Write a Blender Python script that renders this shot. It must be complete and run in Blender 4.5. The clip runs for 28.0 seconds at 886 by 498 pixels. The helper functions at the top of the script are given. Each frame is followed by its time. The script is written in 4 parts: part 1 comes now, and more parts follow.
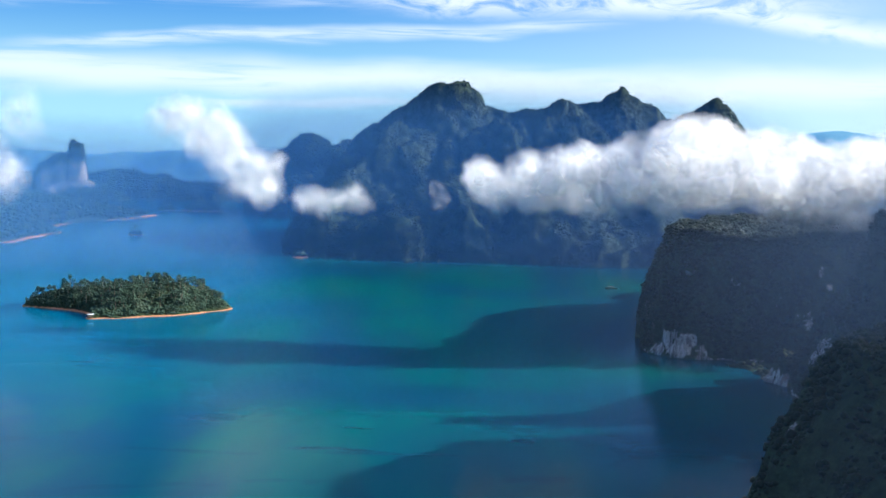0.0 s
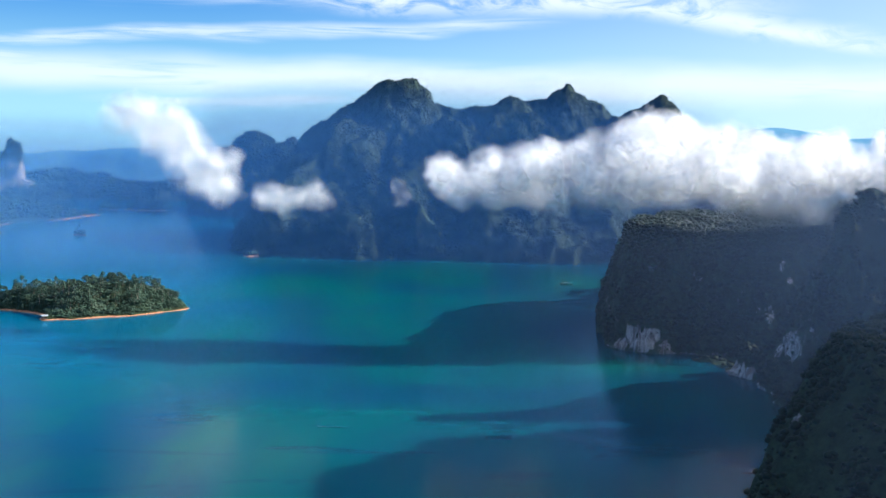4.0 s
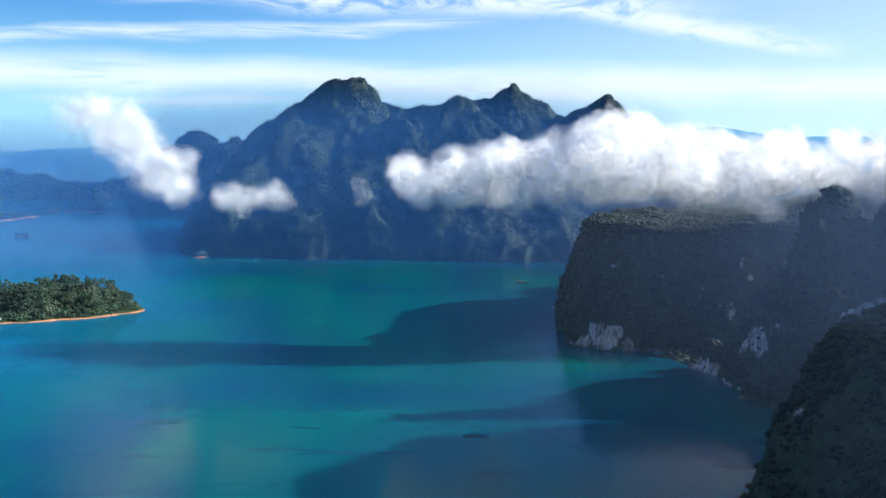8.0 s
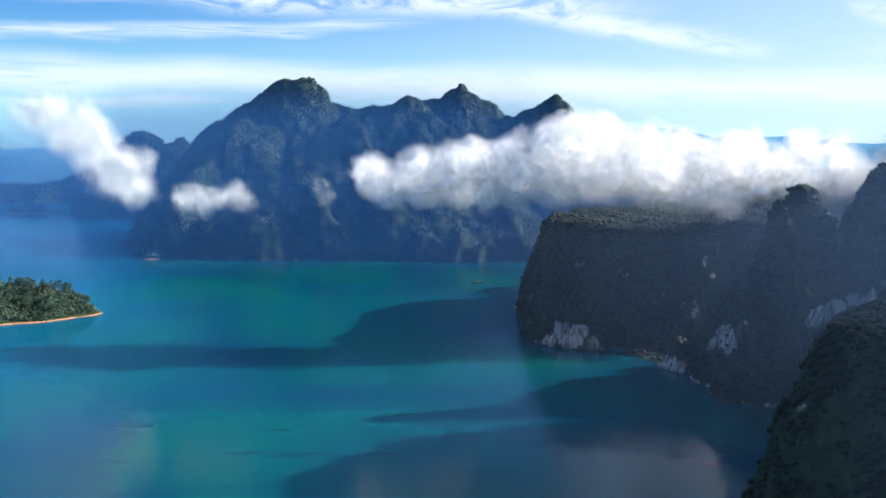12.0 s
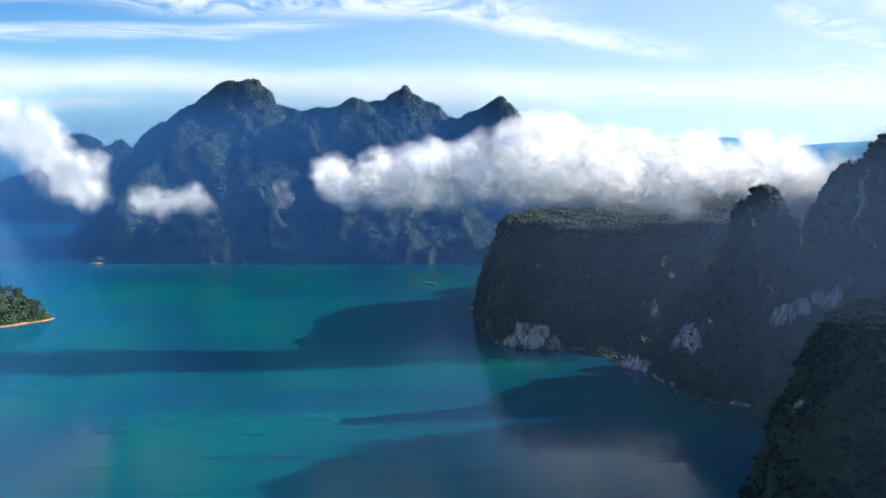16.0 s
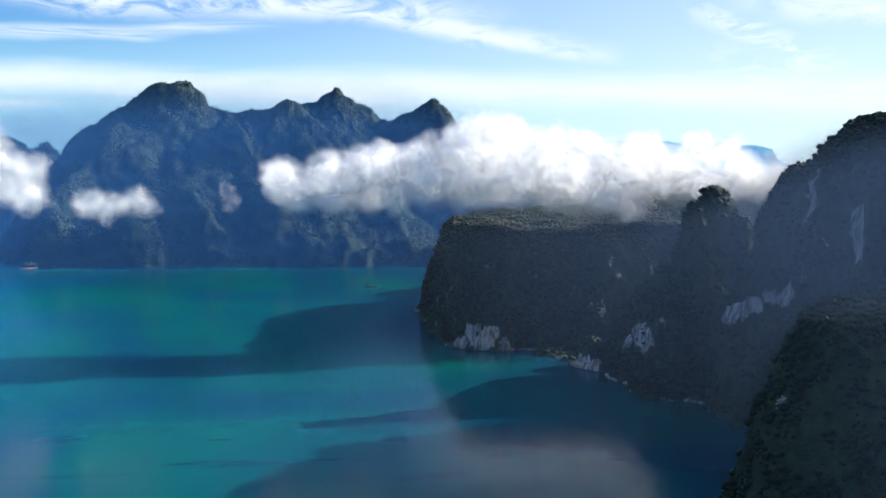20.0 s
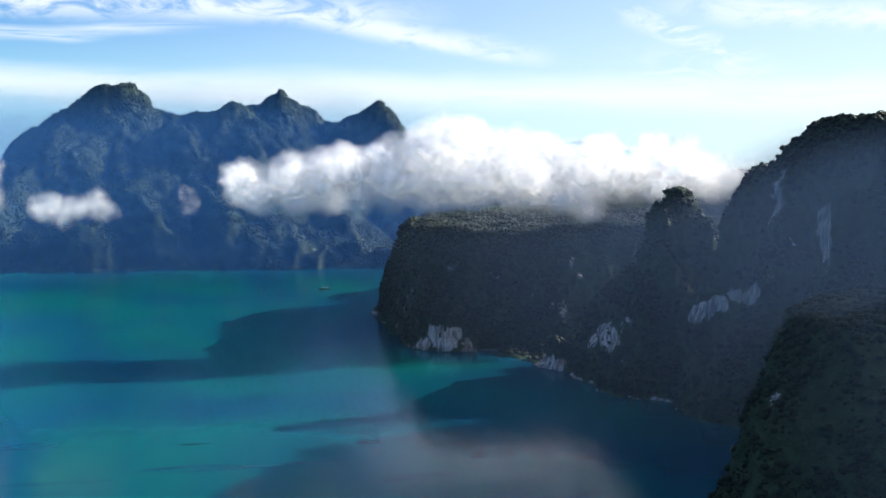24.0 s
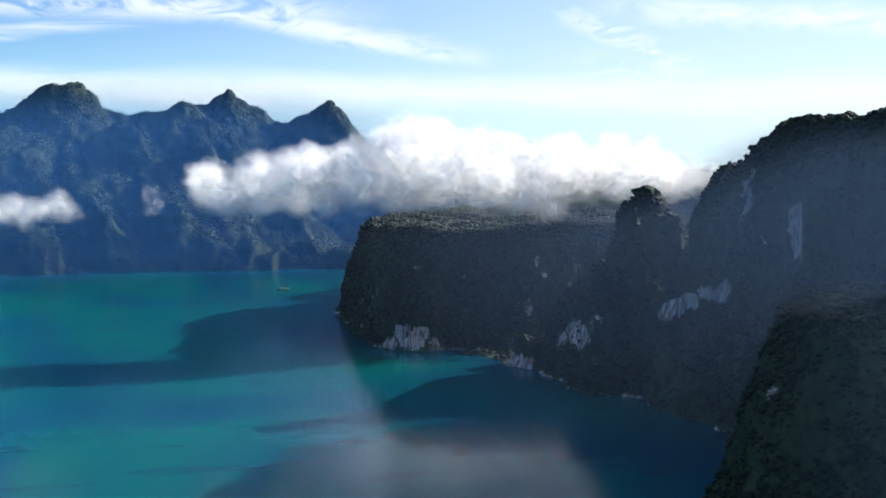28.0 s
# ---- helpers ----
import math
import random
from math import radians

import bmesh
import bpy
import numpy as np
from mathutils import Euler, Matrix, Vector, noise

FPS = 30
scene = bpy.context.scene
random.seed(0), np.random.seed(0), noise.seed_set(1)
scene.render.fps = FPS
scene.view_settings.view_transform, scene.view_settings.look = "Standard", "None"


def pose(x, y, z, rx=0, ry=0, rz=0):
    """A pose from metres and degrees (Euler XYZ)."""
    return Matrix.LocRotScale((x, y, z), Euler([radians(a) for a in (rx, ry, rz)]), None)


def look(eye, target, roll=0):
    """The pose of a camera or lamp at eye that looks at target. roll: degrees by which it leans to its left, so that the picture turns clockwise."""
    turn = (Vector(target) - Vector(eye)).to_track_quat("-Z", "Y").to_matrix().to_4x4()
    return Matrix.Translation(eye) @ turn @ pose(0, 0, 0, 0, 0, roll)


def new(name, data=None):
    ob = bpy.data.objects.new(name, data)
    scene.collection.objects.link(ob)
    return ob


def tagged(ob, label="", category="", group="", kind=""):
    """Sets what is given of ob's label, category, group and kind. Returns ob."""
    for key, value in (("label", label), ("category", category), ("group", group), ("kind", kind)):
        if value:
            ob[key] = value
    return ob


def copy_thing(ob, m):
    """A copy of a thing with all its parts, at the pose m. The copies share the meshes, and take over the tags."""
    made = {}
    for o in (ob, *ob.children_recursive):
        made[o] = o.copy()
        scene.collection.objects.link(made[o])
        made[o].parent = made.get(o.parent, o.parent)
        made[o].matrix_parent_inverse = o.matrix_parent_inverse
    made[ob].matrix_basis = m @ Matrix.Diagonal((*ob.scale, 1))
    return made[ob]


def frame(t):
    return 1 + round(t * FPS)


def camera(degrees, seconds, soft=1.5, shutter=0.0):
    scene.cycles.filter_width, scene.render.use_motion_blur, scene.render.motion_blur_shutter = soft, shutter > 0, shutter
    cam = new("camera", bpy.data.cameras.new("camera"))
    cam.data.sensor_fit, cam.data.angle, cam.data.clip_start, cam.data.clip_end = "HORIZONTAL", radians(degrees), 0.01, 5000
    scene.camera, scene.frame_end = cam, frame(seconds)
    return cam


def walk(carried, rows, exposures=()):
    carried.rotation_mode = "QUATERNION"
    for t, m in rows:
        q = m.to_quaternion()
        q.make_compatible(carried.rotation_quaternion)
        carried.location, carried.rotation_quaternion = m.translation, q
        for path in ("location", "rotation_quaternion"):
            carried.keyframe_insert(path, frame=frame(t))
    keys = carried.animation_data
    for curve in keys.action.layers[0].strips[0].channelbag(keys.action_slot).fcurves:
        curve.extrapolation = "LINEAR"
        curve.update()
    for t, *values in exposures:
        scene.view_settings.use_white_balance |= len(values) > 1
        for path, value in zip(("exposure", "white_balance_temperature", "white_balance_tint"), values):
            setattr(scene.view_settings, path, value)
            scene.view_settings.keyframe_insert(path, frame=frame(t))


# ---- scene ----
import itertools
cam = camera(40.0, 28.0, soft=1.5)
# seconds, eye (m), yaw, pitch, roll (degrees)
ROWS = [
    (0, 0.00, 0.00, 180.00, 0.405, -5.067, 1.328),
    (1, -5.84, 1.01, 179.49, -0.264, -5.071, 1.271),
    (2, -11.69, 2.01, 179.02, -1.012, -5.078, 1.246),
    (3, -17.56, 3.03, 178.58, -1.794, -5.090, 1.195),
    (6, -35.26, 6.08, 177.48, -4.142, -5.083, 1.115),
    (7, -41.18, 7.11, 177.17, -4.871, -5.065, 1.081),
    (8, -47.12, 8.15, 176.90, -5.629, -5.049, 1.030),
    (9, -53.07, 9.18, 176.64, -6.406, -5.032, 1.005),
    (10, -59.03, 10.23, 176.42, -7.142, -5.013, 0.982),
    (11, -65.00, 11.28, 176.22, -7.849, -4.991, 0.948),
    (12, -70.97, 12.34, 176.03, -8.570, -4.973, 0.957),
    (15, -88.96, 15.56, 175.61, -10.774, -4.878, 0.890),
    (16, -94.98, 16.66, 175.50, -11.717, -4.839, 0.849),
    (17, -100.99, 17.76, 175.40, -12.759, -4.793, 0.826),
    (18, -107.02, 18.87, 175.32, -13.729, -4.751, 0.811),
    (19, -113.05, 19.99, 175.25, -14.600, -4.724, 0.776),
    (20, -119.08, 21.12, 175.18, -15.414, -4.687, 0.728),
    (21, -125.12, 22.27, 175.12, -16.214, -4.661, 0.702),
    (24, -143.26, 25.77, 174.98, -18.508, -4.566, 0.615),
    (25, -149.31, 26.96, 174.94, -19.252, -4.541, 0.616),
    (26, -155.37, 28.17, 174.89, -19.991, -4.528, 0.590),
    (27, -161.42, 29.39, 174.85, -20.723, -4.531, 0.531),
    (28, -167.47, 30.62, 174.80, -21.399, -4.540, 0.533),
]
walk(cam, [(t, pose(x, y, z, 90 + pitch, 0, yaw) @ pose(0, 0, 0, 0, 0, roll)) for t, x, y, z, yaw, pitch, roll in ROWS],
     exposures=[(0, 0.92, 6000, 10), (12, 0.92, 6100, 10), (28, 0.92, 6350, 10)])
scene.cycles.transparent_max_bounces, scene.cycles.max_bounces, scene.cycles.diffuse_bounces = 96, 24, 24

# ---- light ----
SUN_AZ, SUN_EL = radians(80.5), radians(26)      # azimuth from +y towards +x
SUN_DIR = Vector((math.sin(SUN_AZ) * math.cos(SUN_EL), math.cos(SUN_AZ) * math.cos(SUN_EL), math.sin(SUN_EL)))
sun = new("sun", bpy.data.lights.new("sun", "SUN"))
sun.data.energy, sun.data.angle, sun.data.color = 5.0, radians(0.55), (1.0, 0.93, 0.80)
sun.matrix_world = look(SUN_DIR * 900, (0, 0, 0))


class Nodes:
    """A thin wrapper for building node trees."""

    def __init__(self, tree):
        self.tree = tree
        tree.nodes.clear()

    def add(self, kind, **values):
        node = self.tree.nodes.new("ShaderNode" + kind)
        for key, value in values.items():
            self.put(node.inputs[key], value)
        return node

    def put(self, socket, value):
        if isinstance(value, bpy.types.NodeSocket):
            self.tree.links.new(value, socket)
        else:
            socket.default_value = value

    def math(self, op, a, b=0.0, clamp=False):
        node = self.add("Math")
        node.operation, node.use_clamp = op, clamp
        self.put(node.inputs[0], a), self.put(node.inputs[1], b)
        return node.outputs[0]

    def mix(self, fac, a, b):
        node = self.add("Mix")
        node.data_type = "RGBA"
        self.put(node.inputs[0], fac), self.put(node.inputs[6], a), self.put(node.inputs[7], b)
        return node.outputs[2]

    def ramp(self, fac, lo, hi):
        node = self.add("MapRange")
        node.interpolation_type = "SMOOTHSTEP"
        self.put(node.inputs[0], fac)
        node.inputs[1].default_value, node.inputs[2].default_value = lo, hi
        return node.outputs[0]

    def noise(self, vector, scale, detail=4.0, rough=0.55, distort=0.0):
        node = self.add("TexNoise")
        self.put(node.inputs["Vector"], vector)
        node.inputs["Scale"].default_value, node.inputs["Detail"].default_value = scale, detail
        node.inputs["Roughness"].default_value, node.inputs["Distortion"].default_value = rough, distort
        return node.outputs["Fac"]

    def stretch(self, vector, scale, turn=(0, 0, 0), shift=(0, 0, 0)):
        node = self.add("Mapping")
        self.put(node.inputs["Vector"], vector)
        node.inputs["Scale"].default_value = scale
        node.inputs["Rotation"].default_value = [radians(a) for a in turn]
        node.inputs["Location"].default_value = shift
        return node.outputs[0]

    def attribute(self, name):
        node = self.add("Attribute")
        node.attribute_name = name
        return node.outputs["Fac"]

    def bump(self, height, strength, distance):
        node = self.add("Bump")
        self.put(node.inputs["Height"], height)
        node.inputs["Strength"].default_value, node.inputs["Distance"].default_value = strength, distance
        return node.outputs[0]


# sky: clear morning blue with long thin cirrus
world = bpy.data.worlds.new("sky")
scene.world = world
world.use_nodes = True
n = Nodes(world.node_tree)
sky = n.add("TexSky")
sky.sky_type, sky.sun_disc, sky.sun_elevation, sky.sun_rotation = "NISHITA", False, SUN_EL, SUN_AZ
sky.altitude, sky.air_density, sky.dust_density, sky.ozone_density = 300.0, 1.0, 0.4, 2.5
way = n.add("TexCoord").outputs["Generated"]
split = n.add("SeparateXYZ", Vector=way)
up = split.outputs[2]
azimuth = n.math("MULTIPLY", n.math("ARCTAN2", split.outputs[0], split.outputs[1]), 180 / math.pi)     # degrees from +y towards +x
height = n.math("MULTIPLY", n.math("ARCSINE", up), 180 / math.pi)                                        # degrees over the horizon
plane = n.add("CombineXYZ", X=azimuth, Y=height).outputs[0]
bend = n.math("MULTIPLY", n.math("SUBTRACT", n.noise(n.stretch(plane, (0.10, 0.3, 1)), 1.0, 3, 0.5), 0.5), 1.6)
level = n.math("ADD", height, bend)
fibre = n.noise(n.stretch(plane, (0.16, 2.2, 1), (0, 0, -2), (3.1, 0.7, 0)), 1.0, 7, 0.6, 0.6)
fleece = n.noise(n.stretch(plane, (0.42, 1.1, 1), (0, 0, 12), (1.3, 5.2, 0)), 1.0, 7, 0.62, 0.9)


def band(az0, az1, el0, el1, width, soft, texture, lo, hi, strength):
    """A streak of cirrus between two azimuths, rising from el0 to el1, in degrees."""
    line = n.math("ADD", n.math("MULTIPLY", n.math("SUBTRACT", azimuth, az0), (el1 - el0) / (az1 - az0)), el0)
    off = n.math("ABSOLUTE", n.math("SUBTRACT", level, line))
    ends = n.math("MULTIPLY", n.ramp(azimuth, az0 - soft, az0 + soft), n.ramp(azimuth, az1 + soft, az1 - soft))
    return n.math("MULTIPLY", n.math("MULTIPLY", n.math("MULTIPLY", n.ramp(off, width, 0.0), ends), n.ramp(texture, lo, hi)), strength)


def joined(parts):
    total = parts[0]
    for each in parts[1:]:
        total = n.math("MAXIMUM", total, each)
    return total


cirrus = joined([
    band(-19, 6, 3.9, 5.5, 0.5, 4, fibre, 0.25, 0.6, 0.75), band(-40, 3, 6.0, 6.6, 0.9, 6, fibre, 0.40, 0.75, 0.55),
    band(-4, 16, 6.6, 6.3, 1.1, 4, fleece, 0.30, 0.62, 1.0), band(8, 22.5, 6.6, 4.7, 0.9, 2, fleece, 0.26, 0.60, 1.0),
    band(-60, 20, 2.9, 2.8, 1.2, 5, fibre, 0.06, 0.50, 0.9), band(0, 60, 2.6, 2.9, 1.3, 9, fibre, 0.10, 0.50, 0.9), band(-12, -2, 1.75, 1.75, 0.45, 3, fibre, 0.2, 0.6, 0.7),
    band(-45, -14, 3.6, 3.2, 0.8, 4, fibre, 0.30, 0.65, 0.8),
    band(30, 60, 6.6, 4.8, 1.0, 3, fleece, 0.28, 0.60, 1.0), band(27, 33, 6.2, 4.0, 1.0, 1.5, fleece, 0.40, 0.64, 0.9), band(28, 38, 3.6, 2.4, 1.6, 3, fleece, 0.38, 0.62, 0.85),
    n.math("MULTIPLY", n.math("MULTIPLY", n.ramp(fleece, 0.42, 0.66), n.ramp(height, 16.0, 28.0)), 0.85),
])
heap = n.noise(n.stretch(plane, (0.10, 0.16, 1), (0, 0, 0), (2.2, 0.4, 0)), 1.0, 4, 0.55, 0.3)
heaps = joined([band(17, 31, 17.0, 17.0, 7.0, 4, heap, 0.25, 0.55, 1.0), band(-22, -16, 15.0, 15.0, 5.0, 2, heap, 0.20, 0.5, 0.09), band(-12, -7, 15.0, 15.0, 5.0, 2, heap, 0.20, 0.5, 0.12)])
sunward = n.add("VectorMath")
sunward.operation = "DOT_PRODUCT"
n.put(sunward.inputs[0], way)
sunward.inputs[1].default_value = SUN_DIR
blue = n.add("Mix")
blue.data_type, blue.blend_type = "RGBA", "MULTIPLY"
blue.inputs[0].default_value = 1.0
n.put(blue.inputs[6], sky.outputs[0])
blue.inputs[7].default_value = (0.40, 0.88, 1.52, 1)
low = n.mix(n.ramp(up, 0.115, 0.01), blue.outputs[2], (4.6, 8.2, 10.2, 1))
glare = n.math("MULTIPLY", n.ramp(sunward.outputs["Value"], 0.0, 0.9), n.ramp(up, 0.35, 0.02))
low = n.mix(n.math("MULTIPLY", glare, 0.7), low, (11.2, 11.8, 11.6, 1))
shine = n.math("ADD", n.math("MULTIPLY", n.math("MULTIPLY", n.ramp(sunward.outputs["Value"], 0.55, 1.0), n.ramp(up, 0.10, 0.24)), 2.5), 1.0)
white = n.add("VectorMath")
white.operation = "SCALE"
white.inputs[0].default_value = (10.2, 10.9, 11.2)
n.put(white.inputs["Scale"], shine)
tone = n.mix(n.math("MULTIPLY", cirrus, 0.86), low, white.outputs[0])
tone = n.mix(n.math("MULTIPLY", heaps, 0.75), tone, (62.0, 65.0, 66.0, 1))
glow = n.math("MULTIPLY", n.ramp(sunward.outputs["Value"], 0.70, 0.98), n.ramp(up, 0.14, 0.24))
tone = n.mix(n.math("MULTIPLY", glow, 0.9), tone, (44.0, 42.0, 39.0, 1))
back = n.add("Background", Color=tone, Strength=0.054)
n.tree.links.new(back.outputs[0], n.add("OutputWorld").inputs[0])


# ---- materials ----
def material(name):
    mat = bpy.data.materials.new(name)
    mat.use_nodes = True
    nodes = Nodes(mat.node_tree)
    out = nodes.add("OutputMaterial")
    return mat, nodes, out


def principled(nodes, out, colour, rough=0.8, normal=None, **extra):
    node = nodes.add("BsdfPrincipled", Roughness=rough)
    nodes.put(node.inputs["Base Color"], colour)
    if normal is not None:
        nodes.put(node.inputs["Normal"], normal)
    for key, value in extra.items():
        nodes.put(node.inputs[key.replace("_", " ")], value)
    nodes.tree.links.new(node.outputs[0], out.inputs[0])
    return node


def water_material():
    mat, n, out = material("lake_water")
    at = n.add("TexCoord").outputs["Object"]
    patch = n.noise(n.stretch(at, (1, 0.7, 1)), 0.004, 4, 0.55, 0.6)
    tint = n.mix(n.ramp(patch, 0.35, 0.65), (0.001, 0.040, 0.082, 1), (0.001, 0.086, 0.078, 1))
    # Dark patches for cloud shadow, painted into the water's colour.
    cloud_shade = n.ramp(n.noise(n.stretch(at, (1, 2.4, 1), (0, 0, 12)), 0.011, 4, 0.5, 0.3), 0.58, 0.68)
    tint = n.mix(n.math("MULTIPLY", cloud_shade, 0.5), tint, (0.001, 0.030, 0.062, 1))
    ripple = n.noise(n.stretch(at, (1, 1.6, 1)), 0.35, 3, 0.5)
    swell = n.noise(at, 0.05, 2, 0.5)
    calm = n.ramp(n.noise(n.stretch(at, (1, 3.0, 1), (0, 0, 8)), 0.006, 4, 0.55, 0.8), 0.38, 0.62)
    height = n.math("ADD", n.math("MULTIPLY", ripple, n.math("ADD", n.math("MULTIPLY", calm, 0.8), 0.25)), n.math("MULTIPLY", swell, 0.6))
    # Bluer far left: the sky's reflection there is put into the colour.
    tone_mix = n.ramp(n.math("ADD", n.add("SeparateXYZ", Vector=at).outputs[0], n.math("MULTIPLY", patch, 260.0)), 60.0, -220.0)
    tone_mix = n.math("MULTIPLY", tone_mix, n.ramp(n.add("SeparateXYZ", Vector=at).outputs[1], 400.0, 1150.0))
    tint = n.mix(n.math("MULTIPLY", tone_mix, 0.9), tint, (0.002, 0.100, 0.200, 1))
    # Darker near water: its weaker sky reflection is put into the colour.
    near_dim = n.ramp(n.add("SeparateXYZ", Vector=at).outputs[1], 850.0, 430.0)
    tint = n.mix(n.math("MULTIPLY", near_dim, 0.4), tint, (0.001, 0.030, 0.055, 1))
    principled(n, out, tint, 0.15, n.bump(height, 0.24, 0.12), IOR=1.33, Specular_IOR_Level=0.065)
    return mat


def forest_material(name, dark, light, dry, tone_mix=0.55):
    """Tree canopy: per-clump tone and a finer leaf grain."""
    mat, n, out = material(name)
    at = n.add("TexCoord").outputs["Object"]
    each = n.add("NewGeometry").outputs["Random Per Island"]
    tone = n.mix(n.ramp(each, 0.1, 0.9), (*dark, 1), (*light, 1))
    tone = n.mix(n.math("MULTIPLY", n.ramp(n.noise(at, 0.02, 3), 0.52, 0.72), 0.6), tone, (*dry, 1))
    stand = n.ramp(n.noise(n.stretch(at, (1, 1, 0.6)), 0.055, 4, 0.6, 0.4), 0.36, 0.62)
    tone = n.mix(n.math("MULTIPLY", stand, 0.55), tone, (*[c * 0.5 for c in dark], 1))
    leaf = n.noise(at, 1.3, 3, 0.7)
    tone = n.mix(n.ramp(leaf, 0.35, 0.75), n.mix(tone_mix, tone, (0.004, 0.012, 0.006, 1)), tone)
    principled(n, out, tone, 0.62, n.bump(leaf, 0.5, 0.7), Specular_IOR_Level=0.12)
    return mat


def slope_material(name, green, rock, stain):
    """Limestone slopes: undergrowth where it is dense, pale streaked rock where the bare attribute says so."""
    mat, n, out = material(name)
    at = n.add("TexCoord").outputs["Object"]
    drip = n.noise(n.stretch(at, (0.30, 0.30, 0.035)), 1.0, 5, 0.6, 0.4)
    grain = n.noise(at, 0.45, 5, 0.65)
    stone = n.mix(n.ramp(drip, 0.38, 0.62), (*stain, 1), (*rock, 1))
    stone = n.mix(n.math("MULTIPLY", n.ramp(grain, 0.45, 0.7), 0.5), stone, (*[c * 0.45 for c in rock], 1))
    rust = n.ramp(n.noise(at, 0.05, 3), 0.55, 0.75)
    stone = n.mix(n.math("MULTIPLY", rust, 0.5), stone, (0.36, 0.22, 0.15, 1))
    bush = n.noise(at, 0.22, 5, 0.7)
    leaf = n.mix(n.ramp(bush, 0.35, 0.7), (*[c * 0.45 for c in green], 1), (*green, 1))
    bare = n.attribute("bare")
    edge = n.math("ADD", bare, n.math("MULTIPLY", n.math("SUBTRACT", n.noise(n.stretch(at, (0.16, 0.16, 0.09)), 1.0, 6, 0.72, 0.6), 0.5), 1.7))
    earth = n.mix(n.ramp(grain, 0.3, 0.7), (0.40, 0.17, 0.08, 1), (0.52, 0.27, 0.145, 1))
    shore = n.attribute("shore")
    colour = n.mix(n.ramp(edge, 0.42, 0.58), leaf, stone)
    colour = n.mix(n.ramp(shore, 0.35, 0.65), colour, earth)
    principled(n, out, colour, 0.85, n.bump(n.math("ADD", grain, n.math("MULTIPLY", bush, 2.0)), 0.9, 1.2), Specular_IOR_Level=0.15)
    return mat


def vapour_material(name, tint, facing, toward, ragged, translucent=0.5, gaps=(0.30, 0.60)):
    """Thin shells of fine droplets; the attribute gives the cover of each shell. facing: how far the shading ignores
    the slant of a shell and turns to the fixed direction toward instead."""
    mat, n, out = material(name)
    at = n.add("TexCoord").outputs["Object"]
    cover = n.attribute("cover")
    torn = n.noise(at, ragged, 5, 0.55, 0.3)
    alpha = n.math("MULTIPLY", cover, n.ramp(torn, *gaps), True)
    front = n.add("BsdfDiffuse", Color=(*tint, 1))
    behind = n.add("BsdfTranslucent", Color=(*tint, 1))
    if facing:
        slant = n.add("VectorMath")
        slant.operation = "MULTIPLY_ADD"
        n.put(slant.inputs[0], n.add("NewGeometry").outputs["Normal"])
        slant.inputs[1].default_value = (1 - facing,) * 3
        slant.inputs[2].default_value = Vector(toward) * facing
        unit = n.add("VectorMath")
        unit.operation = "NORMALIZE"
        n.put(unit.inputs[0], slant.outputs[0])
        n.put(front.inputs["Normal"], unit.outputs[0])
    both = n.add("MixShader")
    both.inputs[0].default_value = translucent
    n.tree.links.new(front.outputs[0], both.inputs[1]), n.tree.links.new(behind.outputs[0], both.inputs[2])
    clear = n.add("BsdfTransparent")
    mixed = n.add("MixShader")
    n.put(mixed.inputs[0], alpha)
    n.tree.links.new(clear.outputs[0], mixed.inputs[1]), n.tree.links.new(both.outputs[0], mixed.inputs[2])
    n.tree.links.new(mixed.outputs[0], out.inputs[0])
    return mat


def plain_material(name, colour, rough=0.7, grain=0.3, scale=2.0):
    mat, n, out = material(name)
    at = n.add("TexCoord").outputs["Object"]
    fleck = n.noise(at, scale, 4, 0.6)
    tone = n.mix(n.math("MULTIPLY", n.ramp(fleck, 0.3, 0.7), grain), (*colour, 1), (*[c * 0.4 for c in colour], 1))
    principled(n, out, tone, rough, n.bump(fleck, 0.3, 0.05))
    return mat


def range_material():
    """Wooded hills some five kilometres off; the blue veil of air is painted as a glow."""
    mat, n, out = material("distant_range")
    at = n.add("TexCoord").outputs["Object"]
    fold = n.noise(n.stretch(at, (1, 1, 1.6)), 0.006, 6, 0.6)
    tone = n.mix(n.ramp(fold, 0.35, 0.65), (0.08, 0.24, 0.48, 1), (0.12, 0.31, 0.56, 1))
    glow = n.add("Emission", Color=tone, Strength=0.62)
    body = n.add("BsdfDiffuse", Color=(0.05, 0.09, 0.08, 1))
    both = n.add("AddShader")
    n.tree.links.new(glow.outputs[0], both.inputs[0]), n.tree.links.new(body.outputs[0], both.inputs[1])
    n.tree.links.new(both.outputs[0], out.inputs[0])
    return mat


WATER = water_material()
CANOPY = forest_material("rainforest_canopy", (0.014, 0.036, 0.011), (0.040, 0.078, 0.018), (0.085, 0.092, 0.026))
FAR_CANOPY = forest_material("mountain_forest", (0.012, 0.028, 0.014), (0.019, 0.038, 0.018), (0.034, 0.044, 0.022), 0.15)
# Canopy colours that hold shade on the cliffs and pale haze on the island.
CLIFF_LEAF = forest_material("shaded_cliff_leaf", (0.008, 0.019, 0.010), (0.023, 0.042, 0.016), (0.042, 0.047, 0.022), 0.6)
ISLE_LEAF = forest_material("hazy_island_foliage", (0.046, 0.100, 0.074), (0.098, 0.152, 0.100), (0.155, 0.170, 0.115), 0.35)
SLOPE = slope_material("limestone_slope", (0.035, 0.060, 0.028), (0.46, 0.42, 0.40), (0.13, 0.115, 0.11))
CLOUD = vapour_material("cloud_vapour", (0.986, 0.985, 0.983), 0.0, (0.7, -0.3, 0.6), 0.045, 0.5, (0.12, 0.46))
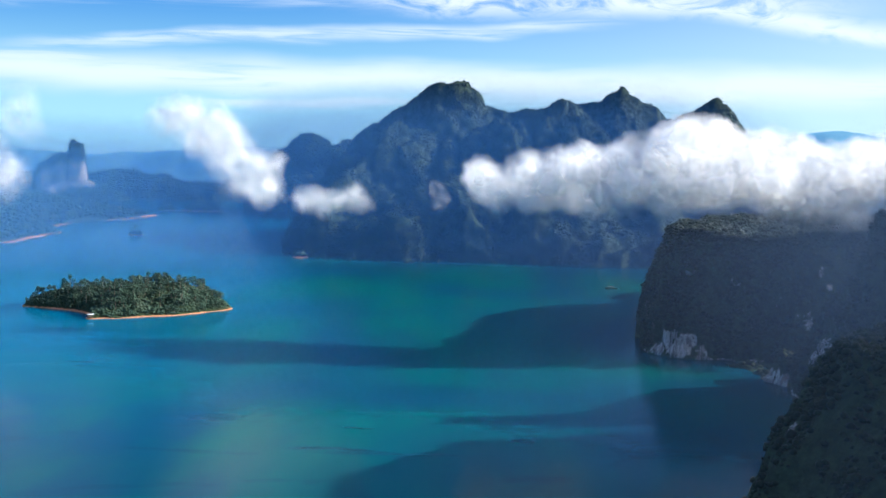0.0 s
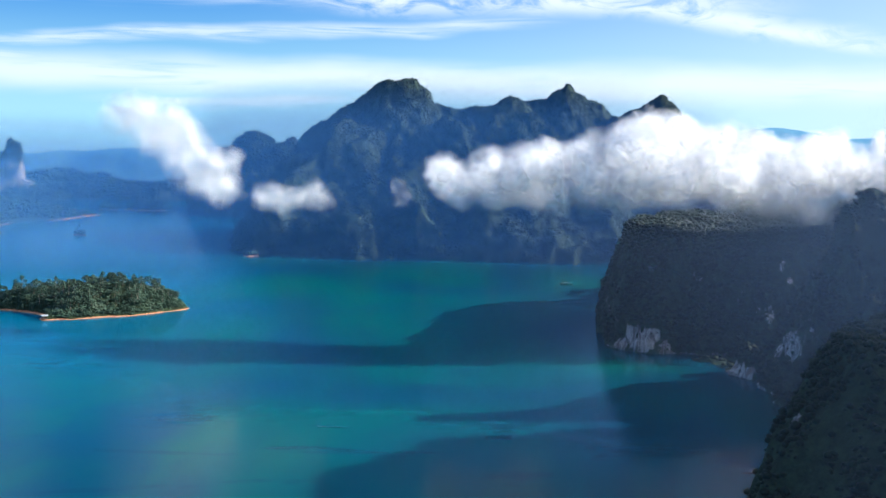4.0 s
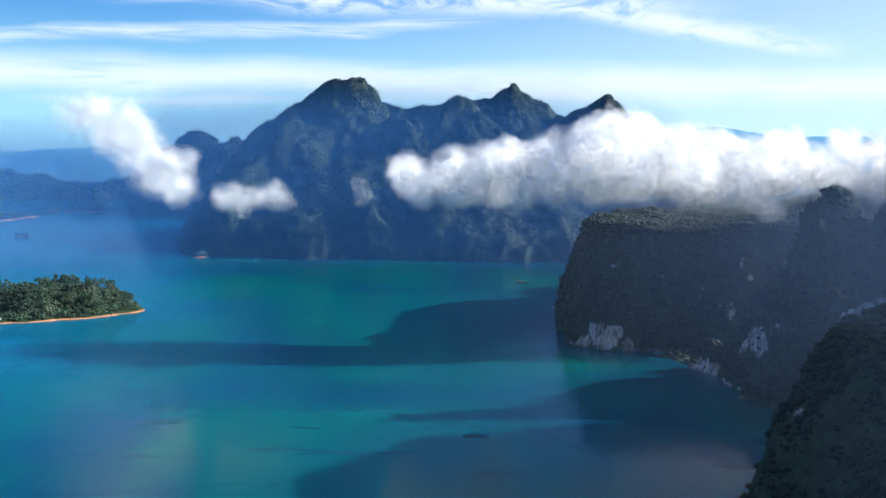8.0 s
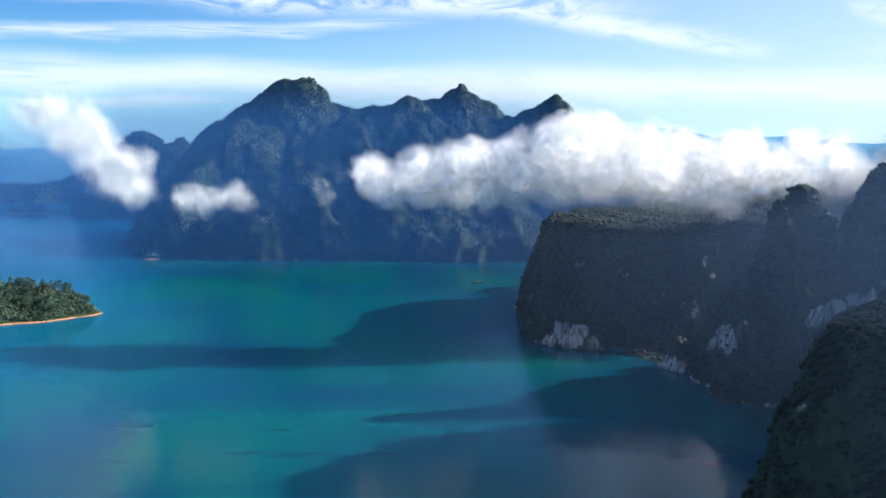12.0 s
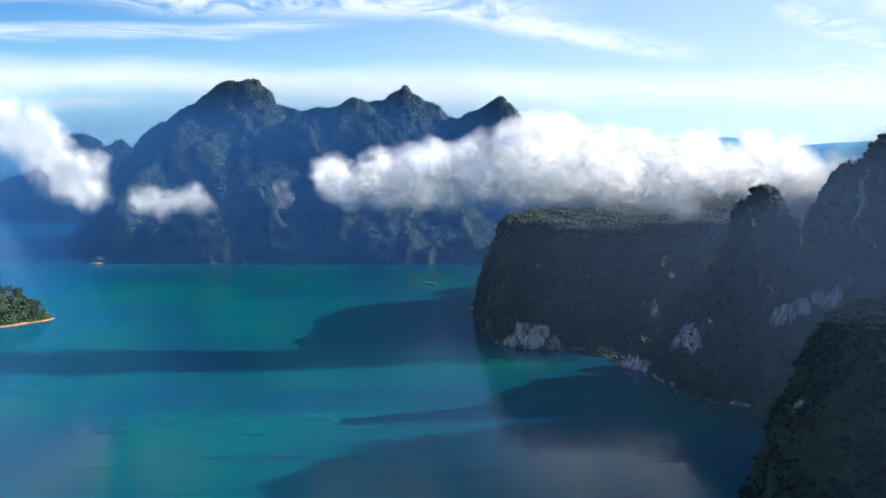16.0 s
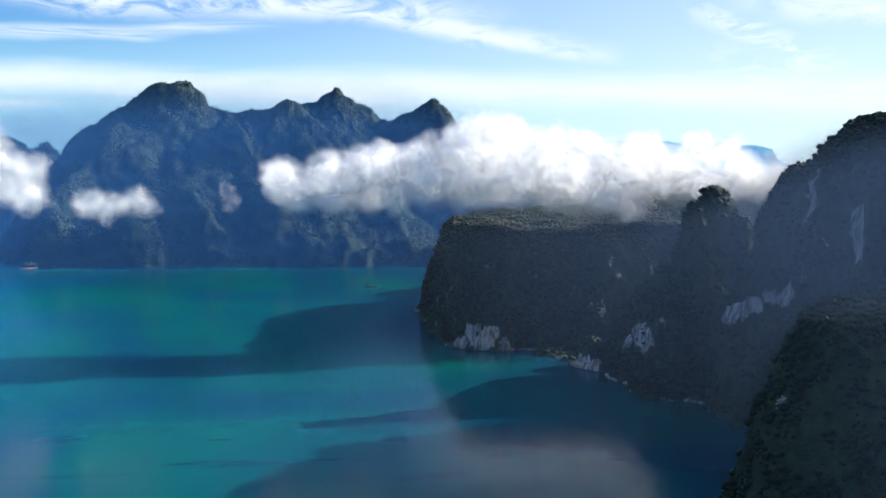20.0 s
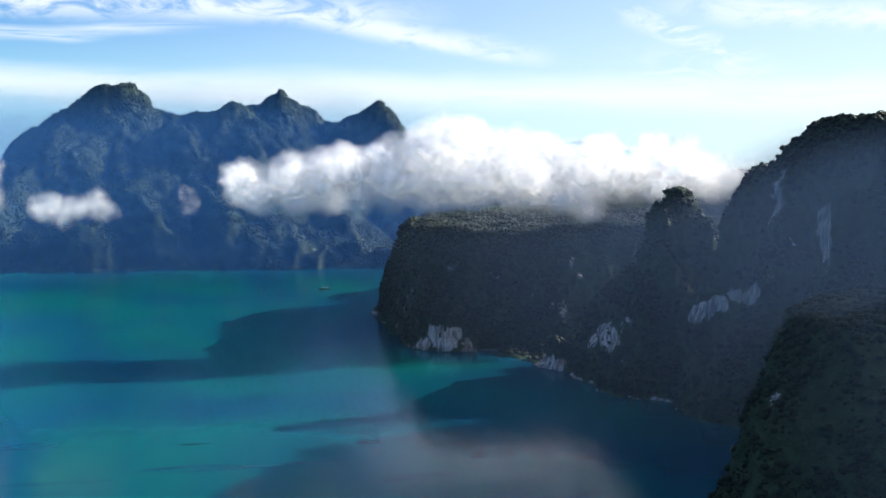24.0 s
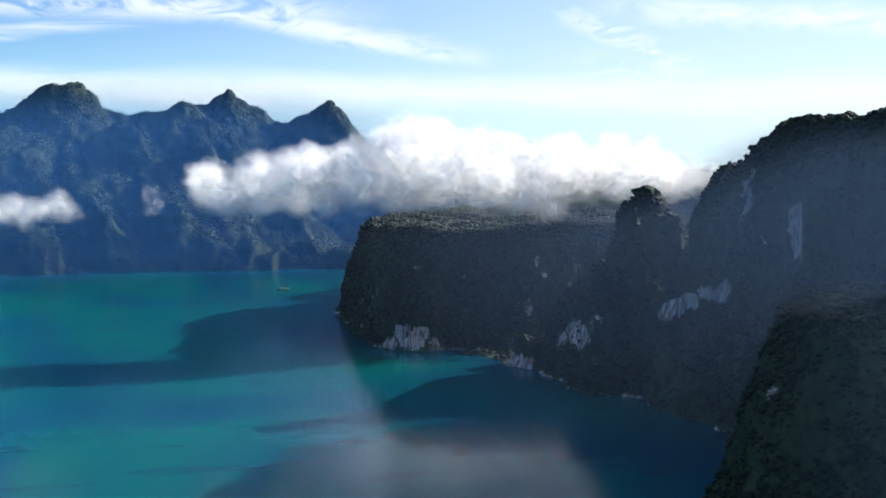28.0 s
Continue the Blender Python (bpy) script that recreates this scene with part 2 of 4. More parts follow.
WISP = vapour_material("torn_vapour", (0.90, 0.905, 0.91), 0.0, (0.7, -0.3, 0.6), 0.05, 0.5, (0.14, 0.50))
# Haze sheets: the veil's blue and grey are put into the colour, shading fixed.
HAZE = vapour_material("blue_haze_tint", (0.18, 0.51, 0.98), 1.0, (-0.05, -0.60, 0.80), 0.004, 0.0, (-0.1, 0.40))
GREY_HAZE = vapour_material("grey_haze_tint", (0.46, 0.49, 0.53), 1.0, (-0.15, -0.8, 0.55), 0.004, 0.0, (-0.1, 0.40))
BARK = plain_material("tree_bark", (0.22, 0.18, 0.14), 0.9, 0.5, 3.0)
WOOD = plain_material("weathered_boat_wood", (0.16, 0.07, 0.035), 0.7, 0.5, 1.5)
ROOF = plain_material("boat_canopy_cloth", (0.26, 0.16, 0.12), 0.8, 0.3, 1.0)
TIN = plain_material("hut_roof_tin", (0.55, 0.57, 0.58), 0.5, 0.4, 0.8)
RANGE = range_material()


# ---- helpers for shapes ----
def lattice(ix, iy, iz, seed):
    """Repeatable random values in 0..1 at whole-number points."""
    h = (ix * 374761393 + iy * 668265263 + iz * 1274126177 + seed * 974634777) & 0xFFFFFFFF
    h = ((h ^ (h >> 13)) * 1103515245) & 0xFFFFFFFF
    h = ((h ^ (h >> 15)) * 2246822519) & 0xFFFFFFFF
    return ((h ^ (h >> 16)) & 0xFFFFFF) / 16777215.0


def value_noise(x, y, z, seed):
    x, y, z = (np.asarray(a, float) for a in np.broadcast_arrays(x, y, z))
    fx, fy, fz = np.floor(x), np.floor(y), np.floor(z)
    ix, iy, iz = fx.astype(np.int64), fy.astype(np.int64), fz.astype(np.int64)
    u, v, w = (a * a * a * (a * (a * 6 - 15) + 10) for a in (x - fx, y - fy, z - fz))
    out = 0
    for dx in (0, 1):
        for dy in (0, 1):
            for dz in (0, 1):
                wt = (u if dx else 1 - u) * (v if dy else 1 - v) * (w if dz else 1 - w)
                out = out + wt * lattice(ix + dx, iy + dy, iz + dz, seed)
    return out * 2 - 1


def fbm(x, y, z=0.0, size=100.0, octaves=4, seed=0, gain=0.5):
    """Sum of noise octaves, about -1..1; size is the metres of the coarsest."""
    total, amp = 0.0, 1.0
    for k in range(octaves):
        f = 2.03 ** k / size
        total = total + amp * value_noise(np.asarray(x) * f + 17.3 * k, np.asarray(y) * f - 9.1 * k, np.asarray(z) * f + 4.7 * k, seed + k)
        amp *= gain
    return total


def inside(x, y, corners):
    """Signed distance to a closed outline: metres inside it, minus outside."""
    best, cross = np.full(np.shape(x), 1e9), np.zeros(np.shape(x), bool)
    for (ax, ay), (bx, by) in zip(corners, corners[1:] + corners[:1]):
        ex, ey = bx - ax, by - ay
        t = np.clip(((x - ax) * ex + (y - ay) * ey) / (ex * ex + ey * ey), 0, 1)
        best = np.minimum(best, np.hypot(x - ax - t * ex, y - ay - t * ey))
        if ay != by:
            cross ^= ((ay > y) != (by > y)) & (x < ax + (y - ay) / (by - ay) * ex)
    return np.where(cross, best, -best)


def dome(x, y, cx, cy, height, rx, ry, power=2.0):
    s = np.hypot((x - cx) / rx, (y - cy) / ry)
    return height * (1 - s ** power)


def mesh_object(name, verts, faces, mat, parent=None, label="", smooth=True, attrs=()):
    """One mesh object from arrays; faces all have the same number of corners."""
    verts, faces = np.asarray(verts, np.float32), np.asarray(faces, np.int32)
    me = bpy.data.meshes.new(name)
    k = faces.shape[1]
    me.vertices.add(len(verts)), me.loops.add(faces.size), me.polygons.add(len(faces))
    me.vertices.foreach_set("co", verts.ravel())
    me.loops.foreach_set("vertex_index", faces.ravel())
    me.polygons.foreach_set("loop_start", np.arange(0, faces.size, k, dtype=np.int32))
    me.polygons.foreach_set("use_smooth", np.full(len(faces), smooth))
    for key, values in attrs:
        me.attributes.new(key, "FLOAT", "POINT").data.foreach_set("value", np.asarray(values, np.float32))
    me.update(calc_edges=True)
    me.materials.append(mat)
    ob = new(name, me)
    if parent is not None:
        ob.parent = parent
    if label:
        tagged(ob, label)
    return ob


def part(name, bm, mat, parent, label=""):
    """One bmesh as one mesh object under a thing or part."""
    me = bpy.data.meshes.new(name)
    bm.to_mesh(me)
    bm.free()
    me.materials.append(mat)
    ob = new(name, me)
    ob.parent = parent
    return tagged(ob, label)


def thing(name, label, category, at=(0, 0, 0), group="", kind=""):
    ob = new(name)
    ob.location = at
    return tagged(ob, label, category, group, kind)


def ground_grid(x0, x1, y0, y1, step, height, floor=-6.0):
    """Vertices and faces of a height field over a rectangle, without what lies far under water."""
    xs, ys = np.arange(x0, x1 + step, step), np.arange(y0, y1 + step, step)
    gx, gy = np.meshgrid(xs, ys)
    h = np.maximum(height(gx, gy), floor)
    idx = np.arange(gx.size).reshape(gx.shape)
    quads = np.stack([idx[:-1, :-1], idx[:-1, 1:], idx[1:, 1:], idx[1:, :-1]], -1).reshape(-1, 4)
    quads = quads[(h.ravel()[quads] > floor + 0.01).any(1)]
    verts = np.stack([gx, gy, h], -1).reshape(-1, 3)
    used = np.unique(quads)
    remap = np.full(len(verts), -1)
    remap[used] = np.arange(len(used))
    return verts[used], remap[quads]


def surface_net(field, origin, step):
    """The surface where a field sampled on a grid passes through nought, as vertices and four-cornered faces that look towards its lower side."""
    full = field > 0
    corners = list(itertools.product((0, 1), repeat=3))
    nx, ny, nz = (k - 1 for k in field.shape)
    count = sum(full[a:a + nx, b:b + ny, c:c + nz].astype(np.int8) for a, b, c in corners)
    cell = np.nonzero((count > 0) & (count < 8))
    total, hits = np.zeros((len(cell[0]), 3)), np.zeros(len(cell[0]))
    for p, q in itertools.combinations(corners, 2):
        if sum(abs(i - j) for i, j in zip(p, q)) != 1:
            continue
        a, b = (field[tuple(i + o for i, o in zip(cell, corner))] for corner in (p, q))
        cut = (a > 0) != (b > 0)
        t = np.where(cut, a / np.where(cut, a - b, 1), 0)
        total += np.where(cut[:, None], np.array(p) + t[:, None] * (np.array(q) - np.array(p)), 0)
        hits += cut
    verts = (np.stack(cell, -1) + total / hits[:, None]) * step + np.array(origin)
    index = np.full((nx, ny, nz), -1)
    index[cell] = np.arange(len(verts))
    quads = []
    for axis in range(3):
        u, v = (axis + 1) % 3, (axis + 2) % 3
        lo, hi = [slice(None)] * 3, [slice(None)] * 3
        lo[axis], hi[axis] = slice(0, -1), slice(1, None)
        a, b = full[tuple(lo)], full[tuple(hi)]
        at = np.stack(np.nonzero(a != b), -1)
        at = at[(at[:, u] > 0) & (at[:, v] > 0) & (at[:, u] < index.shape[u]) & (at[:, v] < index.shape[v])]
        ring = []
        for du, dv in ((1, 1), (0, 1), (0, 0), (1, 0)):
            c = at.copy()
            c[:, u] -= du
            c[:, v] -= dv
            ring.append(index[c[:, 0], c[:, 1], c[:, 2]])
        ring = np.stack(ring, -1)
        flip = ~a[at[:, 0], at[:, 1], at[:, 2]]
        ring[flip] = ring[flip][:, ::-1]
        quads.append(ring)
    return verts, np.concatenate(quads)


def widened(h, reach, pick=np.maximum):
    """The highest (or lowest) values of a grid within reach cells."""
    for _ in range(reach):
        for ax in (0, 1):
            side = np.pad(h, [(1, 1) if k == ax else (0, 0) for k in (0, 1)], mode="edge")
            n_rows = h.shape[ax]
            h = pick(h, pick(np.take(side, range(n_rows), ax), np.take(side, range(2, n_rows + 2), ax)))
    return h


def softened(h, times):
    for _ in range(times):
        for ax in (0, 1):
            side = np.pad(h, [(1, 1) if k == ax else (0, 0) for k in (0, 1)], mode="edge")
            n_rows = h.shape[ax]
            h = 0.5 * h + 0.25 * (np.take(side, range(n_rows), ax) + np.take(side, range(2, n_rows + 2), ax))
    return h


def relief(box, step, height, crag, seed, floor=-5.0):
    """Steep land over a rectangle: a height field whose walls are pushed in and out into flutes, ledges and chips by up
    to about crag metres.
    """
    x0, x1, y0, y1 = box
    gx, gy = np.meshgrid(np.arange(x0, x1 + step, step), np.arange(y0, y1 + step, step), indexing="ij")
    h = np.maximum(height(gx, gy), floor - 3 * step)
    zs = np.arange(floor, h.max() + 2 * step, step)
    field = np.clip(h[..., None] - zs, -step, step)
    ax, ay = np.gradient(softened(h, 3), step)
    steep = np.maximum(np.hypot(ax, ay), 1.0)
    reach = max(1, round(crag * 1.1 / step))
    near = np.nonzero((widened(h, reach)[..., None] > zs - step) & (widened(h, reach, np.minimum)[..., None] < zs + step))
    x, y, z = gx[near[:2]], gy[near[:2]], zs[near[2]]
    flute = 1 - 2.2 * np.abs(fbm(x, y, z * 0.28, 34, 3, seed + 60))
    chip, ledge = fbm(x, y, z * 0.7, 10, 3, seed + 70), fbm(x * 0.25, y * 0.25, z, 13, 2, seed + 80)
    push = crag * (0.8 * (flute - 0.35) + 0.45 * chip + 0.4 * ledge) / steep[near[:2]]
    u = np.clip((x + ax[near[:2]] * push - x0) / step, 0, h.shape[0] - 1.001)
    v = np.clip((y + ay[near[:2]] * push - y0) / step, 0, h.shape[1] - 1.001)
    i, j = u.astype(int), v.astype(int)
    u, v = u - i, v - j
    field[near] = h[i, j] * (1 - u) * (1 - v) + h[i + 1, j] * u * (1 - v) + h[i, j + 1] * (1 - u) * v + h[i + 1, j + 1] * u * v - z
    return surface_net(field, (x0, y0, floor), step)


def ico(level):
    if level == 0:
        v = np.array([(1, 0, 0), (0, 1, 0), (-1, 0, 0), (0, -1, 0), (0, 0, 1), (0, 0, -1)], float)
        return v, np.array([(0, 1, 4), (1, 2, 4), (2, 3, 4), (3, 0, 4), (1, 0, 5), (2, 1, 5), (3, 2, 5), (0, 3, 5)])
    bm = bmesh.new()
    bmesh.ops.create_icosphere(bm, subdivisions=level, radius=1)
    v = np.array([p.co[:] for p in bm.verts])
    f = np.array([[p.index for p in q.verts] for q in bm.faces])
    bm.free()
    return v, f


def surface_points(verts, quads, count, rng, keep=None):
    """Random points spread evenly over a surface, with its normals."""
    a, b, c, d = (verts[quads[:, k]] for k in range(4))
    nrm = np.cross(c - a, d - b)
    area = np.linalg.norm(nrm, axis=1) / 2
    weight = area if keep is None else area * keep(quads)
    pick = rng.choice(len(quads), count, p=weight / weight.sum())
    u, v = rng.random((2, count, 1))
    p = (a[pick] * (1 - u) + b[pick] * u) * (1 - v) + (d[pick] * (1 - u) + c[pick] * u) * v
    m = nrm[pick] / np.maximum(np.linalg.norm(nrm[pick], axis=1, keepdims=True), 1e-9)
    return p, m


def clumps(points, normals, radius, rng, level=1, squash=0.75, lean=0.25, spiky=0.22):
    """Many leaf clumps in one set of vertices and faces."""
    v, f = ico(level)
    n_pts = len(points)
    r = radius * (0.45 + 0.95 * rng.random(n_pts) ** 1.6)
    centre = points + normals * (r * lean)[:, None] + np.array([0, 0, 1]) * (r * 0.25)[:, None]
    turn = rng.uniform(0, 2 * math.pi, n_pts)
    jag = np.clip(1 + spiky * rng.standard_normal((n_pts, len(v))), 0.5, 1.3)
    local = v[None] * jag[:, :, None] * r[:, None, None] * np.array([1, 1, squash])
    ca, sa = np.cos(turn)[:, None], np.sin(turn)[:, None]
    local = np.stack([local[..., 0] * ca - local[..., 1] * sa, local[..., 0] * sa + local[..., 1] * ca, local[..., 2]], -1)
    verts = (local + centre[:, None]).reshape(-1, 3)
    faces = (f[None] + (np.arange(n_pts) * len(v))[:, None, None]).reshape(-1, 3)
    return verts, faces


RNG = np.random.default_rng(7)


def normals_of(verts, quads):
    a, b, c, d = (verts[quads[:, k]] for k in range(4))
    out, each = np.zeros_like(verts), np.cross(c - a, d - b)
    for k in range(4):
        np.add.at(out, quads[:, k], each)
    return out / np.maximum(np.linalg.norm(out, axis=1, keepdims=True), 1e-9)


def wooded_land(name, label, category, box, step, height, rough, seed, patches, count, radius, level=1, shore=None,
                leaf=None, cliffs=0.27, wet_foot=False, patchy=False):
    """A hill, mountain or island: ground of limestone and earth, with a forest on it. patches: x, y, z, radius of bare rock."""
    land = thing(name, label, category)
    verts, quads = relief(box, step, height, rough, seed) if rough else ground_grid(*box, step, height)
    bare = np.zeros(len(verts))
    for px, py, pz, pr in patches:
        tall = 0.7 if pr > 5.5 else 0.22
        d = np.sqrt(0.4 * (verts[:, 0] - px) ** 2 + 0.4 * (verts[:, 1] - py) ** 2 + (verts[:, 2] - pz) ** 2 * tall)
        bare = np.maximum(bare, np.clip(1.35 - d / pr, 0, 1 if pr > 5.5 else 0.52))
    nrm = normals_of(verts, quads)
    seam = fbm(verts[:, 0], verts[:, 1], verts[:, 2] * 0.45, 42, 4, seed + 300)
    bare = np.maximum(bare, np.clip((0.5 - nrm[:, 2]) * 0.9, 0, 1) * np.clip(cliffs + 1.4 * cliffs * seam, 0, 0.62))
    if wet_foot:
        bare = np.maximum(bare, np.clip(1.2 - verts[:, 2] / (3.0 + 3.0 * np.clip(seam, 0, 1)), 0, 1) * np.clip(0.55 + seam, 0, 1))
    edge = np.zeros(len(verts)) if shore is None else np.clip(1.4 - verts[:, 2] / (shore * (1 + 0.7 * fbm(verts[:, 0], verts[:, 1], 0, 22, 3, 91))), 0, 1)
    if patchy:
        edge = edge * np.clip(0.6 + 1.6 * fbm(verts[:, 0], verts[:, 1], 0, 130, 3, 97), 0, 1)
    mesh_object("slope", verts, quads, SLOPE, land, attrs=(("bare", bare), ("shore", edge)))
    def thick(q):
        low = verts[q][:, :, 2].min(1) > (1.0 if shore is None else shore)
        ok = low * np.clip(1.15 - 2.8 * bare[q].max(1), 0.05, 1.0) * np.clip(0.22 + 1.3 * nrm[q][:, :, 2].mean(1) + 1.3 * seam[q].mean(1), 0.08, 1.0)
        return ok
    p, m = surface_points(verts, quads, count, RNG, thick)
    v, f = clumps(p, m, radius, RNG, level)
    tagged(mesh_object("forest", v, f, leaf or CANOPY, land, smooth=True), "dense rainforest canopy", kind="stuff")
    return land


def ridge(x, y, crest, drops):
    """Land that falls from a crest line; drops: pairs of distance from the crest and metres lost there."""
    h = np.full(np.shape(x), -60.0)
    run, lost = zip(*drops)
    for (ax, ay, az), (bx, by, bz) in zip(crest, crest[1:]):
        ex, ey = bx - ax, by - ay
        t = np.clip(((x - ax) * ex + (y - ay) * ey) / (ex * ex + ey * ey), 0, 1)
        far = np.hypot(x - ax - t * ex, y - ay - t * ey)
        h = np.maximum(h, az + t * (bz - az) - np.interp(far, run, lost))
    return h


# ---- water ----
v = [(-9000, -3000, 0), (9000, -3000, 0), (9000, 9000, 0), (-9000, 9000, 0)]
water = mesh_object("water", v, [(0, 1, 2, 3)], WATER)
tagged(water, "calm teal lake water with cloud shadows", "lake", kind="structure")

# ---- main massif across the lake ----
MASSIF_COAST = [(-300, 2250), (-290, 2076), (-264, 1922), (-240, 1852), (-222, 1838), (-83, 1812), (85, 1800), (168, 1788),
                (262, 1786), (333, 1795), (373, 1768), (520, 1760), (760, 1800), (1100, 1900), (1100, 3000), (-150, 3000), (-260, 2600)]
MASSIF_DOMES = [  # x, y, height, radii, power
    (-24, 2246, 276, 84, 180, 4.0), (135, 2170, 228, 130, 200, 1.6), (305, 2640, 262, 150, 200, 1.6), (445, 2560, 262, 150, 200, 1.4),
    (-2, 2246, 277, 98, 200, 2.6), (-42, 2232, 270, 116, 190, 2.2), (-112, 2135, 231, 125, 240, 1.7), (-60, 2140, 230, 140, 240, 1.8),
    (-175, 2120, 178, 120, 220, 1.6), (90, 2160, 241, 195, 280, 1.8), (185, 2110, 235, 135, 240, 1.8), (239, 2060, 215, 90, 220, 1.6),
    (-20, 2080, 162, 300, 310, 1.9), (180, 2060, 180, 180, 310, 1.8), (290, 1960, 115, 90, 210, 1.5),
    (243, 2743, 266, 300, 300, 1.6), (372, 2624, 314, 180, 200, 0.9), (370, 2624, 310, 450, 420, 1.0), (499, 2365, 271, 220, 240, 1.3), (600, 2250, 150, 240, 260, 2.0),
]


MASSIF_CRESTS = [
    [(-206, 2240, 152), (-180, 2240, 175), (-170, 2240, 193), (-144, 2240, 211), (-127, 2240, 223), (-98, 2240, 239), (-85, 2240, 243), (-68, 2240, 265), (-42, 2240, 280), (-27, 2240, 286),
     (19, 2240, 290), (35, 2240, 278), (51, 2240, 247), (72, 2240, 245), (103, 2240, 234), (134, 2240, 243), (160, 2240, 244), (180, 2240, 257), (195, 2240, 264), (211, 2240, 256), (227, 2240, 246)],
    [(227, 2300, 240), (261, 2624, 262), (309, 2624, 273), (338, 2624, 293), (356, 2624, 303), (375, 2624, 290), (394, 2624, 275), (430, 2624, 263), (456, 2624, 235), (474, 2624, 220)],
    [(409, 2365, 208), (425, 2365, 226), (437, 2365, 243), (471, 2365, 253), (500, 2365, 273), (517, 2365, 263), (537, 2365, 221), (552, 2365, 196)],
    [(163, 2120, 228), (201, 2120, 231), (230, 2120, 226), (250, 2120, 213), (262, 2050, 180), (292, 1960, 118), (322, 1870, 62)],
    [(10, 2236, 280), (-4, 2150, 205), (-16, 2050, 150), (-4, 1950, 112), (20, 1850, 84)],
    [(-98, 2236, 230), (-118, 2130, 186), (-160, 2010, 140), (-205, 1900, 92)],
    [(120, 2236, 226), (112, 2120, 178), (92, 1990, 132), (130, 1870, 92)],
]


def massif_height(x, y):
    wx, wy = x + 24 * fbm(x, y, 0, 130, 4, 3) + 6 * fbm(x, y, 0, 38, 3, 63), y + 34 * fbm(x, y, 0, 130, 4, 4)
    h = np.full(np.shape(x), 20.0)
    for d in MASSIF_DOMES:
        h = np.maximum(h, dome(wx, wy, d[0], d[1], d[2] - 26, *d[3:]))
    spur = 1 - 2 * np.abs(fbm(x + 0.25 * y, 0.35 * y, 0, 95, 4, 8))
    h = h + 9 * fbm(x, y, 0, 46, 5, 5) + 11 * (spur - 0.45)
    sx, sy = x + 3 * fbm(x, y, 0, 30, 3, 66), y + 14 * fbm(x, y, 0, 80, 3, 67)
    for crest in MASSIF_CRESTS:
        h = np.maximum(h, ridge(sx, sy, crest, [(0, 0), (7, 3), (22, 26), (60, 74), (120, 130), (260, 240), (500, 400)]))
    h = h + 3.5 * fbm(x, y, 0, 17, 3, 9)
    sd = inside(wx * 0.25 + x * 0.75, wy * 0.25 + y * 0.75, MASSIF_COAST)
    wall = np.where(sd < 44, 2.0 * sd, 88 + 1.35 * (sd - 44))
    return np.minimum(h, wall + (6 * fbm(x, y, 0, 40, 4, 6) + 12 * (spur - 0.5)) * np.clip(sd / 20, 0, 1))


# The one patch is a sunlit slope, put in as pale rock colour.
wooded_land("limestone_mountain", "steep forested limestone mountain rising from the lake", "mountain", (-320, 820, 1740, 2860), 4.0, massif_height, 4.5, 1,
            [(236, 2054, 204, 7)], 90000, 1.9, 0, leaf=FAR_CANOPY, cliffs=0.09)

# ---- cliff range along the near shore ----
MESA = [(212, 1311), (194, 1235), (184, 1160), (177, 1084), (175, 1050), (186, 1036), (203, 1026), (229, 1018), (300, 1006), (420, 1010), (640, 1050), (640, 1420), (300, 1400)]
WALL_CREST = [(324, 800, 108), (332, 784, 116), (341, 762, 172), (344, 752, 169), (345, 741, 184), (346, 722, 187), (347, 705, 198), (350, 688, 203), (350, 655, 201), (342, 636, 198), (348, 606, 206), (372, 570, 212), (420, 540, 215)]
SPUR_CREST = [(304, 828, 138), (300, 850, 104), (292, 884, 78), (287, 906, 66), (270, 926, 26), (250, 934, 11), (246, 944, 6)]
INLAND_CREST = [(425, 740, 150), (480, 790, 140), (640, 820, 150)]
FORELAND = [(78, 240), (78, 330), (80, 400), (95, 440), (130, 480), (200, 540), (262, 610), (640, 620), (640, 240)]
# Unseen ridge east of the foreland, added to keep its slope in shade.
SHADE_RIDGE = [(272, 250), (276, 500), (328, 560), (350, 612), (640, 612), (640, 250)]
VALLEY = [(215, 1026), (232, 1000), (241, 970), (242, 940), (250, 915), (272, 900), (264, 870), (268, 830), (274, 780), (300, 760), (640, 760), (640, 1080), (300, 1040)]
PINNACLE = [(305, 826, 149, 20, 21, 8.0), (307, 825, 147, 36, 36, 3.4), (319, 818, 130, 32, 26, 3.0), (306, 828, 136, 47, 60, 1.8), (284, 838, 58, 26, 46, 3.0), (256, 931, 24, 13, 20, 2.5), (288, 904, 66, 15, 17, 3.2)]
BACK = [(440, 1450, 106, 150, 130, 2.2), (600, 1440, 130, 190, 150, 2.0), (774, 1450, 152, 150, 160, 2.0), (690, 1380, 130, 160, 150, 2.2), (900, 1420, 130, 160, 160, 2.0)]


def block(x, y, outline, top, steep):
    return np.minimum(top, steep * inside(x, y, outline))


def warped(x, y, seed, amount=7.0):
    return x + amount * fbm(x, y, 0, 46, 4, seed), y + amount * fbm(x, y, 0, 46, 4, seed + 1)


def mesa_height(x, y):
    wx, wy = warped(x, y, 13, 4.0)
    sd = inside(wx, wy, MESA) - 4 * np.abs(fbm(x, y, 0, 24, 3, 19)) + 1.5
    top = 101 + 4 * fbm(x, y, 0, 22, 4, 15) + 3 * fbm(x, y, 0, 70, 2, 16) + 0.02 * (x - 200) - 0.06 * np.clip(sd - 18, 0, 160)
    return np.minimum(top, np.interp(sd, [-6, 0, 3, 13, 20, 26, 34], [-14, 0, 22, 62, 88, 98, 125]))


